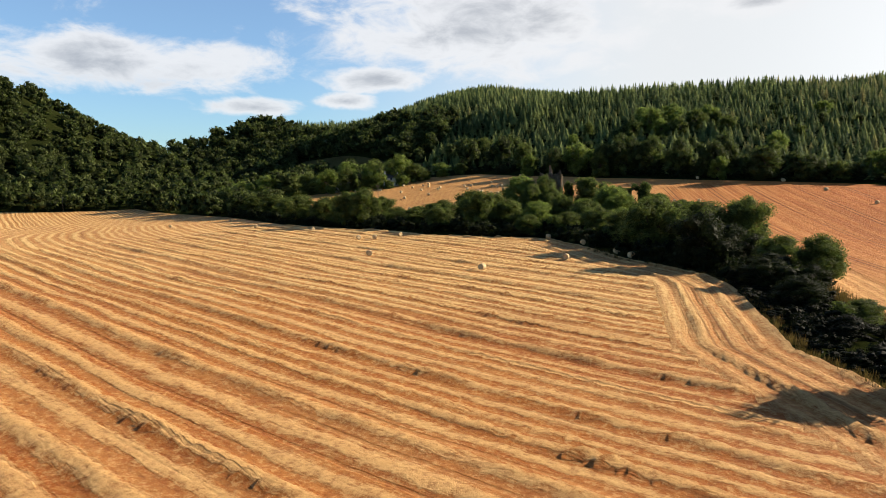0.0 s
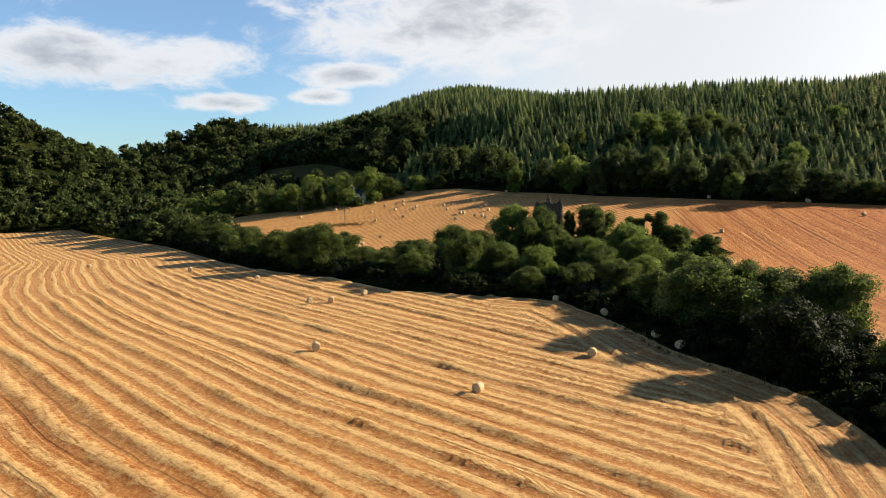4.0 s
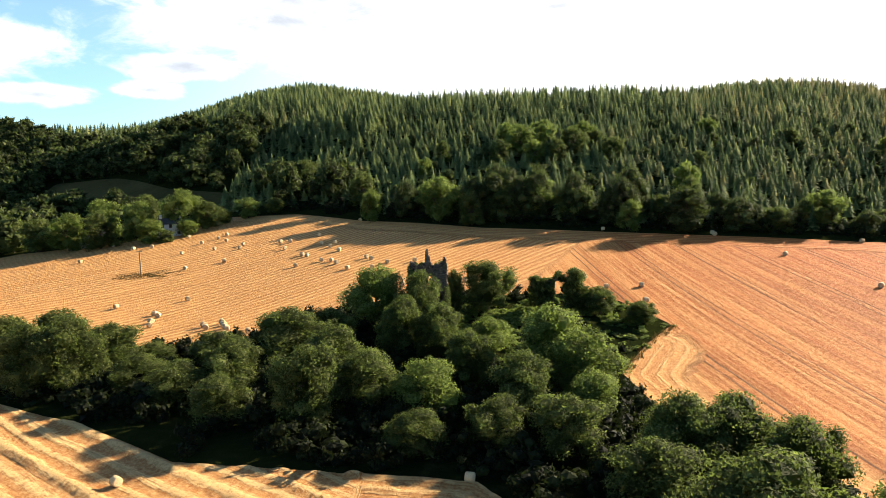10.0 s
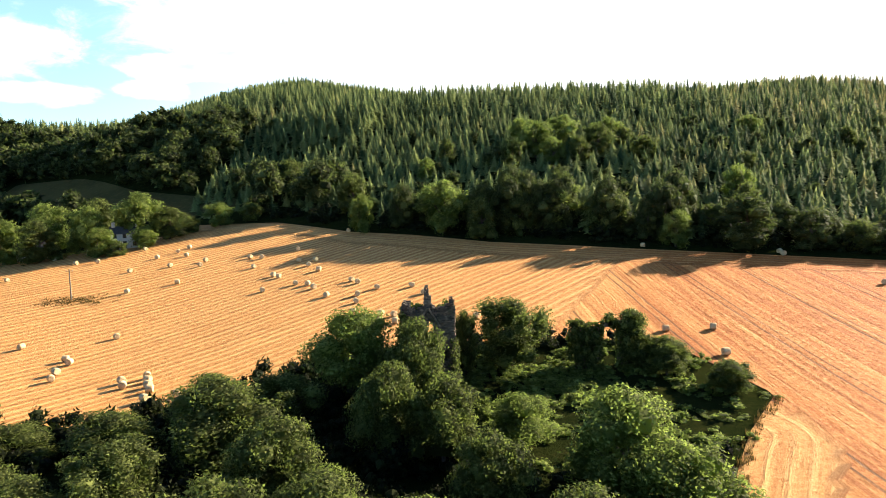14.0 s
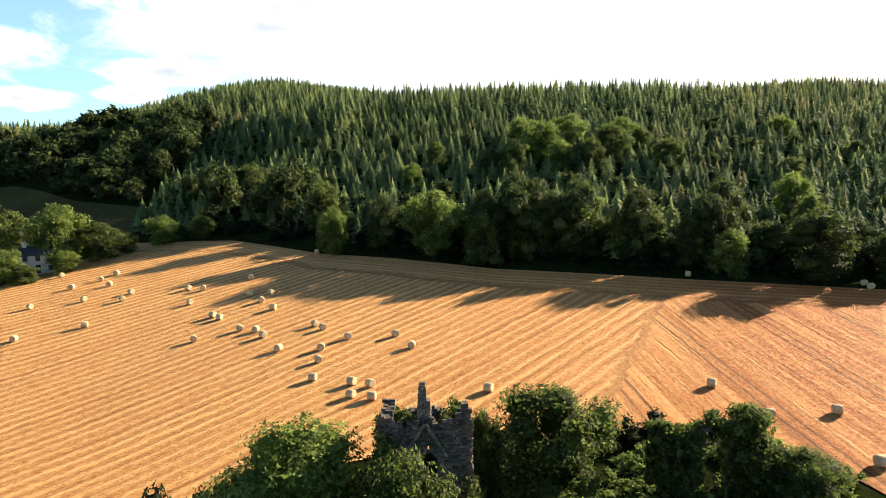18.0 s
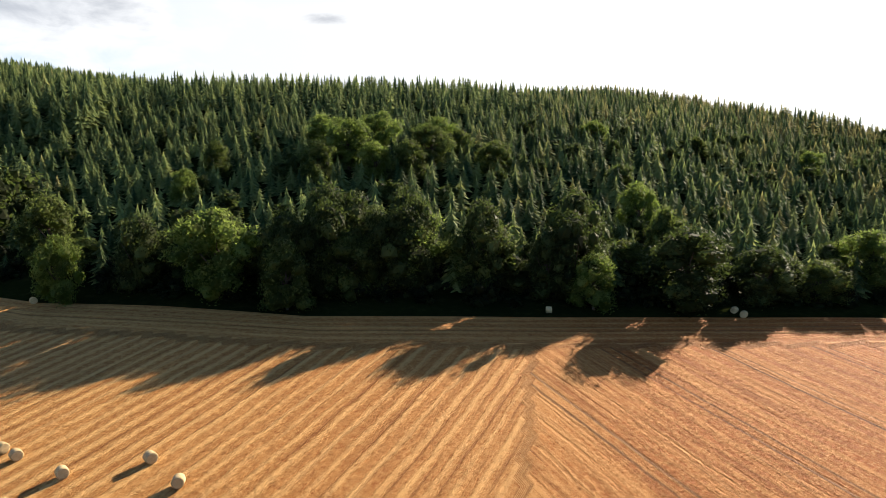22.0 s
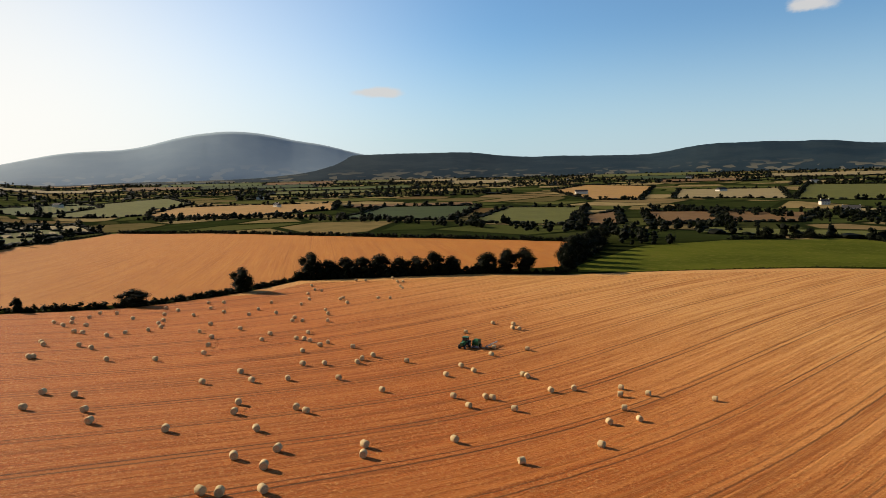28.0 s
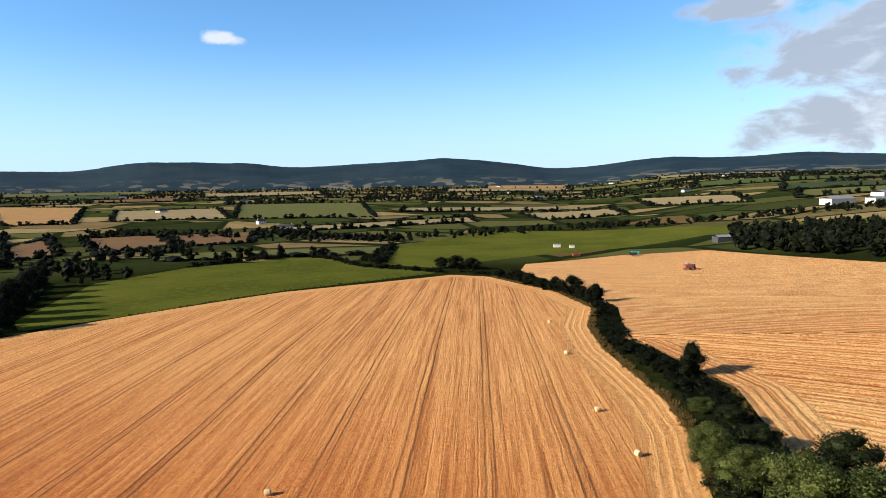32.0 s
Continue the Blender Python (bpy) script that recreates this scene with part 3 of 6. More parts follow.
def build_ground():
    gx, gy = np.meshgrid(graded(-1700, 4300, -330, 400, 6), graded(-4300, 1900, -330, 480, 6))
    z = ground_height(gx, gy)
    h, w = gx.shape
    i = np.arange(h * w).reshape(h, w)
    faces = np.stack([i[:-1, :-1], i[:-1, 1:], i[1:, 1:], i[1:, :-1]], -1).reshape(-1, 4)
    keep = np.hypot(gx, gy).ravel()[faces].max(1) < 4650
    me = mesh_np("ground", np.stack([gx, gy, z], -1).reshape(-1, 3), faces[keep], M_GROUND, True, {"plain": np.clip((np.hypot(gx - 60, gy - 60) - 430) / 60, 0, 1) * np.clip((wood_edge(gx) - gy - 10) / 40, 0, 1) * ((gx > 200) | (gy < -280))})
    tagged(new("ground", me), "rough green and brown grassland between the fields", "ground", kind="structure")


build_ground()


def patch(name, poly, step, mat, label, rows, category="field", lift=0.1, relief=None, where=None):
    """A field draped on the ground inside an outline; its rim follows the outline."""
    xs, ys = [p[0] for p in poly], [p[1] for p in poly]
    gx, gy = np.meshgrid(np.arange(min(xs) - step, max(xs) + 2 * step, step), np.arange(min(ys) - step, max(ys) + 2 * step, step))
    h, w = gx.shape
    i = np.arange(h * w).reshape(h, w)
    faces = np.stack([i[:-1, :-1], i[:-1, 1:], i[1:, 1:], i[1:, :-1]], -1).reshape(-1, 4)
    cx, cy = gx.ravel()[faces].mean(1), gy.ravel()[faces].mean(1)
    keep = inside(poly, cx, cy)
    if where:
        keep &= where(cx, cy)
    faces = faces[keep]
    count = np.bincount(faces.ravel(), minlength=h * w)
    x, y = gx.ravel().copy(), gy.ravel().copy()
    rim = np.where((count > 0) & (count < 4))[0]
    off, bx, by = nearest(poly, x[rim], y[rim])
    x[rim], y[rim] = np.where(off < 1.7 * step, bx, x[rim]), np.where(off < 1.7 * step, by, y[rim])
    used = np.where(count > 0)[0]
    index = np.full(h * w, -1)
    index[used] = np.arange(len(used))
    x, y = x[used], y[used]
    values = rows(x, y)
    z = ground_height(x, y) + lift
    if relief is not None:
        z = z + relief(x, y, values)
    me = mesh_np(name, np.stack([x, y, z], -1), index[faces], mat, True, values)
    return tagged(new(name, me), label, category, kind="structure")


def waves(x, y, s, seed):
    """Cheap smooth wobble between about -1 and 1."""
    r = random.Random(seed)
    out = 0
    for k in range(6):
        a, b, c = r.uniform(-1, 1), r.uniform(-1, 1), r.uniform(0, 6.28)
        out = out + np.sin((a * x + b * y) / s * (1 + k * 0.6) + c) / (1.5 + k * 0.5)
    return out / 1.8


def west_rows(x, y):
    row = y + x * (0.65 + 0.0023 * np.clip(y, -160, 60)) + 0.9 * waves(x, y, 26.0, 1) + 0.28 * waves(x, y, 6.0, 2) + 0.9 * waves(x, y, 70.0, 8)
    far = nearest(FIELD_WEST, x, y)[0]
    row = row + 0.75 * np.sin(row / 5.3) + 0.45 * np.sin(row / 2.3 + 1)
    head = (far < 11) & (x > -10) & (y > -130)
    row = np.where(head, far * 1.1 + 0.4, row)
    return {"row": row, "along": x - 0.5 * y, "track": np.where(head, 0.6, 0.12), "worn": np.where(head, 0.5, 0.42 * np.clip((y + 75) / 40, 0, 1)) * np.clip((y + 120) / 30, 0, 1), "red": np.clip((-y - 70) / 60, 0, 0.25) * np.clip((y + 190) / 40, 0, 1)}


def west_relief(x, y, v):
    turn = v["row"] / 2.7
    swell = 0.5 + 0.5 * np.sin(turn * 2 * math.pi)
    row_size = 0.55 + 0.45 * np.sin(np.floor(turn + 0.25) * 2.4 + 0.02 * x)
    lumps = 0.8 + 0.35 * waves(x, y, 1.7, 5) + 0.3 * waves(x, y, 0.6, 6)
    return 0.85 * np.clip(swell - 0.35, 0, 1) * row_size * np.clip(lumps, 0.0, 1.9) + 0.05 * waves(x, y, 0.5, 7)


def main_rows(x, y):
    west = 0.72 * (y - 0.55 * x - 11.0 * np.logaddexp(0, (x + 70) / 20)) + 0.3 * waves(x, y, 30.0, 11)
    east = x + 5.5 + 0.157 * y - 2.7 * np.logaddexp(0, (y - 45) / 30) + 0.25 * waves(x, y, 30.0, 3)
    is_west = x < 22 + (y - 95) * 0.55
    row = np.where(is_west, west, east)
    upper = wood_edge(x) - y
    head = (upper < 14) & (x < 290)
    row = np.where(head, upper, row)
    near, _, _ = nearest(FIELD_MAIN[11:32], x, y, closed=False)
    lane = (near < 9) & (y < 62)
    row = np.where(lane, near, row)
    worn = np.where(head, 0.25, 0.0) + np.where(lane, 0.75, 0.0) + 0.85 * np.exp(-((x - 22 - (y - 95) * 0.55) / 8.0) ** 2) * (y > 75) + np.clip((-y + 30) / 110, 0, 0.8) + 0.5 * is_west
    along = np.where(head, x, np.where(lane | ~is_west, y + 900, 0.7 * x + 0.7 * y))
    return {"row": row, "along": along, "track": np.where(head, 0.5, np.where(is_west, 0.05, np.where(lane, 0.3, 0.95))), "worn": np.clip(worn, 0, 1), "red": np.clip((x + 15) / 120, 0, 1) * (0.25 + 0.75 * np.clip((y + 90) / 110, 0, 1)) * np.where(lane, 0.3, 1.0)}


def plain_rows(angle, seed):
    c, s = math.cos(radians(angle)), math.sin(radians(angle))
    return lambda x, y: {"along": y * c - x * s, "row": x * c + y * s + 0.6 * waves(x, y, 40.0, seed), "track": np.full(x.shape, 0.3), "worn": np.zeros(x.shape), "red": np.full(x.shape, 0.5)}


NEAR_WEST = lambda x, y: (x > -95) & (y > -138)  # noqa: E731
patch("stubble_field_west", FIELD_WEST, 0.62, M_WEST, "golden stubble field with thick straw swaths in curving rows", west_rows, relief=west_relief, where=NEAR_WEST)
patch("stubble_field_west_far", FIELD_WEST, 2.5, M_WEST, "golden stubble field reaching back along the stream", west_rows, where=lambda x, y: ~NEAR_WEST(x, y))
patch("stubble_field_main", FIELD_MAIN, 1.5, M_MAIN, "sloping stubble field below the wooded hill with wheel tracks", main_rows)
patch("stubble_field_east", FIELD_EAST, 5.0, M_EAST, "ripe golden field beyond the row of hedge trees", plain_rows(70, 4))
patch("meadow", MEADOW, 4.0, M_MEADOW, "mown green meadow beside the stubble field", plain_rows(155, 5), "meadow")
patch("clearing", CLEARING, 4.0, M_CLEARING, "dull green grass clearing among the woods", plain_rows(35, 9), "meadow")
patch("meadow_far", MEADOW_FAR, 6.0, M_MEADOW, "flat green meadow beyond the hedge", plain_rows(120, 6), "meadow")


# ---- trees ----
def blob(rng, rx, ry, rz, sub=1, rough=0.25):
    bm = bmesh.new()
    bmesh.ops.create_icosphere(bm, subdivisions=sub, radius=1.0)
    for v in bm.verts:
        v.co *= 1 + rng.uniform(-rough, rough)
    co = np.array([v.co for v in bm.verts]) * (rx, ry, rz)
    fa = np.array([[v.index for v in f.verts] for f in bm.faces])
    bm.free()
    return co, fa


def crown_arrays(seed, height, radius, lobes, leaves, size, base=0.2, fine=1, core=0.74):
    """Lobes of foliage, each a loose shell of small leaf sprays round a core of inner twigs. Arrays of places, triangles and normals."""
    rng = random.Random(seed)
    nr = np.random.RandomState(seed)
    verts, faces, bent, count = [], [], [], 0
    spots = []
    shrink = min(1.0, (13 / lobes) ** 0.4)
    for k in range(lobes):
        t = (k + 0.5) / lobes
        zc = height * (base + 0.16 + (0.95 - base - 0.24) * t)
        wide = radius * math.sqrt(max(0.05, 1 - ((t - 0.45) / 0.7) ** 2))
        a = k * 2.4 + rng.uniform(-0.5, 0.5)
        rr = wide * rng.uniform(0.35, 0.78) * (0.25 if t > 0.93 else 1)
        spots.append((rr * math.cos(a), rr * math.sin(a), zc, radius * rng.uniform(0.3, 0.52) * shrink, radius * rng.uniform(0.26, 0.42) * shrink))
    spots.append((0, 0, height * 0.66, radius * 0.42, height * 0.2))
    spots.append((0, 0, height * (base + 0.32), radius * 0.62, height * 0.24))
    for x, y, z, r, rz in spots:
        co, fa = blob(rng, r * core, r * core, rz * core, fine, 0.25)
        verts.append(co + (x, y, z)), faces.append(fa + count), bent.append(co / np.linalg.norm(co, axis=1)[:, None])
        count += len(co)
    share = np.array([s[3] * s[3] for s in spots[:-2]])
    share = (leaves * share / share.sum()).astype(int)
    for (x, y, z, r, rz), n in zip(spots, share):
        d = nr.normal(size=(n, 3))
        d[:, 2] += 0.3
        d /= np.linalg.norm(d, axis=1)[:, None]
        # twigs: sprays gather round a few ends on each lobe
        ends = nr.normal(size=(max(4, n // 22), 3))
        ends[:, 2] += 0.3
        ends /= np.linalg.norm(ends, axis=1)[:, None]
        d = d + ends[nr.randint(0, len(ends), n)] * nr.uniform(0.2, 2.0, (n, 1))
        d /= np.linalg.norm(d, axis=1)[:, None]
        c = np.array([x, y, z]) + d * (r, r, rz) * nr.uniform(0.72, 1.26, (n, 1))
        t = np.cross(d, nr.normal(size=(n, 3)))
        t /= np.linalg.norm(t, axis=1)[:, None] + 1e-6
        u = np.cross(d, t) + d * nr.uniform(-0.8, 0.8, (n, 1))
        s = size * nr.uniform(0.55, 1.4, (n, 1))
        v = np.stack([c - t * s * 0.5, c + t * s * 0.5, c + u * s * 1.1 + d * s * 0.25], 1).reshape(-1, 3)
        verts.append(v)
        faces.append(count + 3 * np.arange(n)[:, None] + (0, 1, 2))
        way = d + 0.45 * (c - (0, 0, height * 0.4)) / radius + nr.normal(size=(n, 3)) * 0.5
        bent.append(np.repeat(way / np.linalg.norm(way, axis=1)[:, None], 3, 0))
        count += 3 * n
    return np.concatenate(verts), np.concatenate(faces), np.concatenate(bent)


def trunk_bm(seed, height, r):
    rng = random.Random(seed)
    bm = bmesh.new()

    def limb(p0, p1, r0, r1):
        way = Vector(p1) - Vector(p0)
        m = Matrix.Translation((Vector(p0) + Vector(p1)) / 2) @ way.to_track_quat("Z", "Y").to_matrix().to_4x4()
        bmesh.ops.create_cone(bm, cap_ends=True, segments=7, radius1=r0, radius2=r1, depth=way.length, matrix=m)
    top = (rng.uniform(-0.3, 0.3), rng.uniform(-0.3, 0.3), height * 0.55)
    limb((0, 0, -0.6), top, r, r * 0.55)
    for k in range(5):
        a = k * 1.26 + rng.uniform(-0.3, 0.3)
        limb((top[0] * 0.6, top[1] * 0.6, height * rng.uniform(0.25, 0.5)), (math.cos(a) * height * 0.24, math.sin(a) * height * 0.24, height * rng.uniform(0.55, 0.75)), r * 0.45, r * 0.12)
    return bm


def tree_kind(name, seed, height, radius, lobes, leaves, size, mat, base=0.2, label="", category="tree"):
    """A model tree, kept far below the place of the first copy, which it becomes itself."""
    top = thing(name, label, category)
    part("trunk", trunk_bm(seed, height, height * 0.028), top, M_BARK)
    v, f, bent = crown_arrays(seed, height, radius, lobes, leaves, size, base)
    part("crown", mesh_np("crown", v, f, mat, normals=bent), top)
    top["used"] = 0
    return top, height, radius


BROAD = [tree_kind("broadleaf_tree", 11 + k, 10.0, 4.4, (22, 27, 19)[k % 3], 14000, 0.185, (M_LEAF, M_LEAF, M_LEAF_LIGHT)[k % 3], 0.02) for k in range(5)]
MIDDLE = [tree_kind("broadleaf_tree", 31 + k, 10.0, 4.4, 22, 6500, 0.23, (M_LEAF, M_LEAF_LIGHT, M_LEAF, M_LEAF_WOOD)[k], -0.08) for k in range(4)]


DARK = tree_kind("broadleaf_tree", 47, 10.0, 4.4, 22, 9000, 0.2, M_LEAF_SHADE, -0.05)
FARTHER = [tree_kind("broadleaf_tree", 41 + k, 10.0, 4.6, 14, 4200, 0.3, M_LEAF_DARK, 0.0) for k in range(2)]


def plant(kind, x, y, height, radius, label, group, turn=0.0, name=None, sink=0.3, category=""):
    """Sets one tree of a kind on the ground, stretched to a height and a radius."""
    model, h, r = kind
    m = pose(x, y, gz(x, y) - sink, 0, 0, turn) @ Matrix.Diagonal((radius / r, radius / r, height / h, 1))
    if model["used"]:
        ob = copy_thing(model, m)
    else:
        ob = model
    ob.matrix_basis = m
    model["used"] = 1
    if name:
        ob.name = name
    return tagged(ob, label, category, group)


rng = random.Random(3)
# single trees of the copse round the tower: x, y, height, radius
COPSE = [(-12.7, 61, 12.0, 6.2), (-4.6, 54.2, 12.3, 4.6), (8.6, 69.5, 10.4, 6.0), (30.2, 67, 5.6, 3.6), (1.9, 67.5, 9.6, 2.2), (-7.1, 45, 10.6, 4.2),
         (-1.3, 43.2, 9.6, 4.6), (15.4, 36, 10.6, 6.4), (18.6, 29, 9.0, 5.4), (-25, 45.5, 9.4, 7.2), (-18.3, 22.5, 10.4, 5.0), (-11.2, 27, 8.2, 5.0), (-37.5, 46, 6.2, 5.6), (-49.4, 48, 4.6, 4.4),
         (36.6, 61, 4.4, 3.3), (18.6, 22, 6.4, 4.2), (-3, 24, 7.6, 4.6), (9.5, 24, 8.2, 4.6), (-20, 53, 7.2, 4.8), (-30, 56, 6.5, 5.0), (3, 33, 8.6, 4.4), (-17, 36, 9.0, 5.0), (-32, 35, 7.6, 5.0), (7, 47, 6.0, 4.2)]
for k, (x, y, h, r) in enumerate(COPSE):
    plant(BROAD[(2, 0, 1, 3, 4, 0, 1, 2)[k % 8]], x, y, h * 1.08, r, "full green broadleaf tree in the copse round the ruined tower", "trees of the copse", k * 67)
# the belt of hedge trees between the two fields
BELT = [(-57.5, 38, 12.4, 5.6), (-66.5, 49, 11.0, 6.6), (-54.5, 45, 9.6, 5.0), (-46, 36, 6.4, 4.6), (-38, 31, 6.8, 4.8), (-30, 24, 7.0, 4.6), (-63, 38, 11.6, 5.4), (-78, 54, 9.6, 5.8), (-89.2, 56, 10.6, 6.4), (-98, 68, 9.5, 5.8), (-110, 77, 9.6, 6.0), (-124, 88, 9.8, 6.2), (-138, 100, 10.6, 6.4), (-152, 113, 10.8, 6.6),
        (-4, 14, 5.6, 3.8)]
BELT += [(5, 15, 6.4, 4.2), (13, 12, 8.0, 4.4), (23.7, 6, 10.4, 4.8), (29.6, 7, 10.0, 5.2), (33, 0, 10.6, 4.8), (19, 0, 8.4, 4.8), (24.3, -10, 12.0, 6.4), (32.6, -14, 11.6, 6.6), (40.9, -15, 13.0, 5.0), (36.5, -27, 8.5, 4.6), (31.5, -29, 10.6, 5.4), (40, -8, 9.0, 4.8), (41, -37, 5.0, 4.0), (38, -46, 5.2, 3.6), (44, -47, 4.6, 3.2), (40, -58, 4.4, 3.4), (47.5, -38, 8.2, 3.9), (43.5, -31, 7.2, 4.4)]
for k, (x, y, h, r) in enumerate(BELT):
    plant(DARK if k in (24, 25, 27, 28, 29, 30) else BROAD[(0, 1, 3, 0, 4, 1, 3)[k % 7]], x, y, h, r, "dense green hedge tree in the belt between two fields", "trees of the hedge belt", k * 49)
# along the stream
STREAM = [(44, -66, 3.2, 3.0), (40.5, -74, 2.8, 2.6), (46, -80, 3.0, 2.6), (42, -91.5, 8.6, 3.6), (46.5, -97, 3.4, 3.0), (50, -105, 2.8, 2.4), (54, -116, 2.6, 2.4), (57, -128, 2.2, 2.2), (60, -142, 2.0, 2.0), (60, -172, 3.6, 2.8), (61, -190, 3.4, 2.8), (61.5, -207, 8.2, 4.0), (66, -222, 5.0, 3.6),
          (71, -232, 9.0, 5.6), (79, -243, 7.2, 4.6), (86, -256, 5.4, 4.4), (93, -268, 6.6, 4.6), (102, -287, 7.0, 5.0), (114, -312, 4.0, 4.2), (136, -345, 8.0, 6.5), (147, -349, 9.0, 7.0), (158, -353, 7.5, 6.0)]
for k, (x, y, h, r) in enumerate(STREAM):
    plant(BROAD[(1, 0, 3)[k % 3]] if k < 1 else FARTHER[k % 2], x, y, h, r, "dark green tree beside the overgrown stream", "trees of the stream", k * 83)
# the wood's edge and trees on the slope
EDGE = [(-24.5, 167, 11.9, 3.8), (-12.8, 169, 13.6, 4.7), (-0.6, 161, 15.5, 7.2), (9.7, 152, 11.5, 4.7), (30.7, 156, 14, 6.7), (42.9, 151, 12.8, 6.5), (57, 138.5, 9.9, 4.3), (52, 145, 11.9, 4.3), (-75.4, 196, 8.6, 5.2), (-29.3, 188, 13.1, 6.2), (73.4, 136, 13.8, 7.7), (20, 154, 11.8, 5.2), (64, 149, 7.7, 4.3), (88, 134, 10.6, 6)]
EDGE += [(98, 136, 6.5, 3.2), (112, 141, 7.1, 3.4), (124, 133, 5, 2.8), (139, 136, 8, 4), (158, 141, 6.2, 3.3), (181, 133, 6, 3.6), (196, 134, 8, 4.2), (208, 131, 6.6, 3.6), (219, 133, 7.6, 4), (231, 133, 6.6, 3.8), (244, 135, 7.8, 4.2), (257, 136, 6.8, 4), (270, 137, 7.6, 4.4)]
for k, (x, y, h, r) in enumerate(EDGE):
    # sunlit and backlit looks are put in by picking paler and darker leaf kinds
    plant(MIDDLE[3 if x > 62 else (1, 3, 1, 2, 1, 0)[k % 6]], x, y, h, r, "broadleaf tree at the foot of the wooded hill", "trees at the wood's edge", k * 59)
for k in range(40):
    x = -22 + 7.6 * k + rng.uniform(-2, 2)
    y = float(wood_edge(x)) + (7 if x > 88 else 12) + rng.uniform(-2, 3)
    plant(MIDDLE[3 if k % 4 else 0], x, y, rng.uniform(5.5, 9.0), rng.uniform(3.4, 5.2), "dark bushy tree at the foot of the wooded hill", "trees at the wood's edge", k * 71)
for k in range(9):
    x = rng.uniform(-60, 270)
    y = float(wood_edge(x)) + rng.uniform(6, 34)
    plant(MIDDLE[k % 3], x, y, rng.uniform(8, 13), rng.uniform(4.0, 6.4), "broadleaf tree at the foot of the wooded hill", "trees at the wood's edge", k * 71)
for k in range(13):
    x = rng.uniform(8, 66)
    y = float(wood_edge(x)) + rng.uniform(6, 17)
    plant(MIDDLE[3], x, y, rng.uniform(13, 17), rng.uniform(4.6, 6.2), "tall dark broadleaf tree behind the wood's edge", "trees at the wood's edge", k * 53)
# oaks standing among the spruces
for k, (x, y, h, r) in enumerate([(34, 218, 14.0, 7.5), (24, 209, 11, 5.0), (45, 226, 13.5, 6.5), (55, 214, 12.5, 6.0), (38, 206, 11, 4.6), (47, 206, 10.5, 5.0), (30, 232, 12, 6.5), (70, 205, 10, 5.0), (62, 228, 11, 6.0), (1, 222, 9.5, 4.2), (-6, 206, 8.5, 3.6), (66, 222, 9.0, 4.5), (120, 236, 8.0, 4.5), (150, 222, 7.5, 4.0), (180, 205, 8.5, 4.5), (98, 190, 7.5, 4.0), (210, 190, 8.0, 4.2)]):
    plant(MIDDLE[(1, 2, 1, 0)[k % 4]], x, y, h, r, "broad round oak standing among the spruces", "oaks on the slope", k * 40)
# trees round the white house
HOUSE_TREES = [(-94.4, 178, 17, 7.4), (-107.3, 172, 15, 6.4), (-86.8, 182, 11, 6.0), (-118, 166, 13, 6.6), (-101, 166, 9, 4.6), (-130, 168, 14, 7), (-143, 172, 13, 7), (-110, 186, 15, 7), (-126, 184, 16, 7), (-90, 172, 6, 3.6), (-83, 190, 6, 4), (-156, 178, 13, 7), (-168, 172, 14, 7), (-181, 168, 12, 7), (-66, 200, 7, 4), (-95, 165, 4.6, 3.2)]
for k, (x, y, h, r) in enumerate(HOUSE_TREES):
    plant(MIDDLE[(1, 1, 0, 2)[k % 4]], x, y, h, r, "leafy garden tree beside the white house", "trees round the house", k * 77)
# hedge trees beyond the main field
ROW = [(341 - 5.2 * k, -22 - 7.0 * k) for k in range(13)]
for k, (x, y) in enumerate(ROW):
    if k in (9,):
        continue
    plant(FARTHER[k % 2], x + 3, y, rng.uniform(8.5, 12.5), rng.uniform(5.0, 6.8), "dark round tree in the field hedge", "row of hedge trees", k * 61)
for k, (x, y, h, r) in enumerate([(322, 17, 10.5, 5.6), (301, 62, 6.5, 6.0), (296, 98, 5.0, 2.0), (272, -124, 14, 6), (283, -138, 15, 6.5), (295, -152, 15, 6.5), (307, -168, 13, 6), (320, -184, 14, 6), (334, -202, 13, 6), (348, -222, 14, 6), (206, -366, 6, 4.5), (212, -376, 7, 5), (221, -384, 6, 5), (300, -380, 8, 5), (316, -352, 9, 5), (268, -418, 7, 5)]):
    plant(FARTHER[k % 2], x, y, h, r, "dark round tree in the field hedge", "hedge trees", k * 37)


def scatter(name, label, spots, templates, mat, category, kind="stuff"):
    """Many plants joined into one object: spots are x, y, height factor, width factor, turn."""
    verts, faces, count = [], [], 0
    tones, tips, bent, r = [], [], [], random.Random(len(spots))
    spots = np.array(spots)
    z = ground_height(spots[:, 0], spots[:, 1])
    for k, ((x, y, h, w, turn), g) in enumerate(zip(spots, z)):
        co, fa, *nm = templates[k % len(templates)]
        c, s = math.cos(turn), math.sin(turn)
        v = np.empty_like(co)
        v[:, 0], v[:, 1], v[:, 2] = (co[:, 0] * c - co[:, 1] * s) * w + x, (co[:, 0] * s + co[:, 1] * c) * w + y, co[:, 2] * h + g - 0.3
        if nm:
            q = nm[0]
            bent.append(np.column_stack([q[:, 0] * c - q[:, 1] * s, q[:, 0] * s + q[:, 1] * c, q[:, 2]]))
        verts.append(v), faces.append(fa + count)
        tones.append(np.full(len(co), r.random() ** 1.4)), tips.append(np.hypot(co[:, 0], co[:, 1]) / 0.26 + 0.35 * co[:, 2])
        count += len(co)
    me = mesh_np(name, np.concatenate(verts), np.concatenate(faces), mat, attrs={"tone": np.concatenate(tones), "tip": np.concatenate(tips)}, normals=np.concatenate(bent) if bent else None)
    return tagged(new(name, me), label, category, kind=kind)


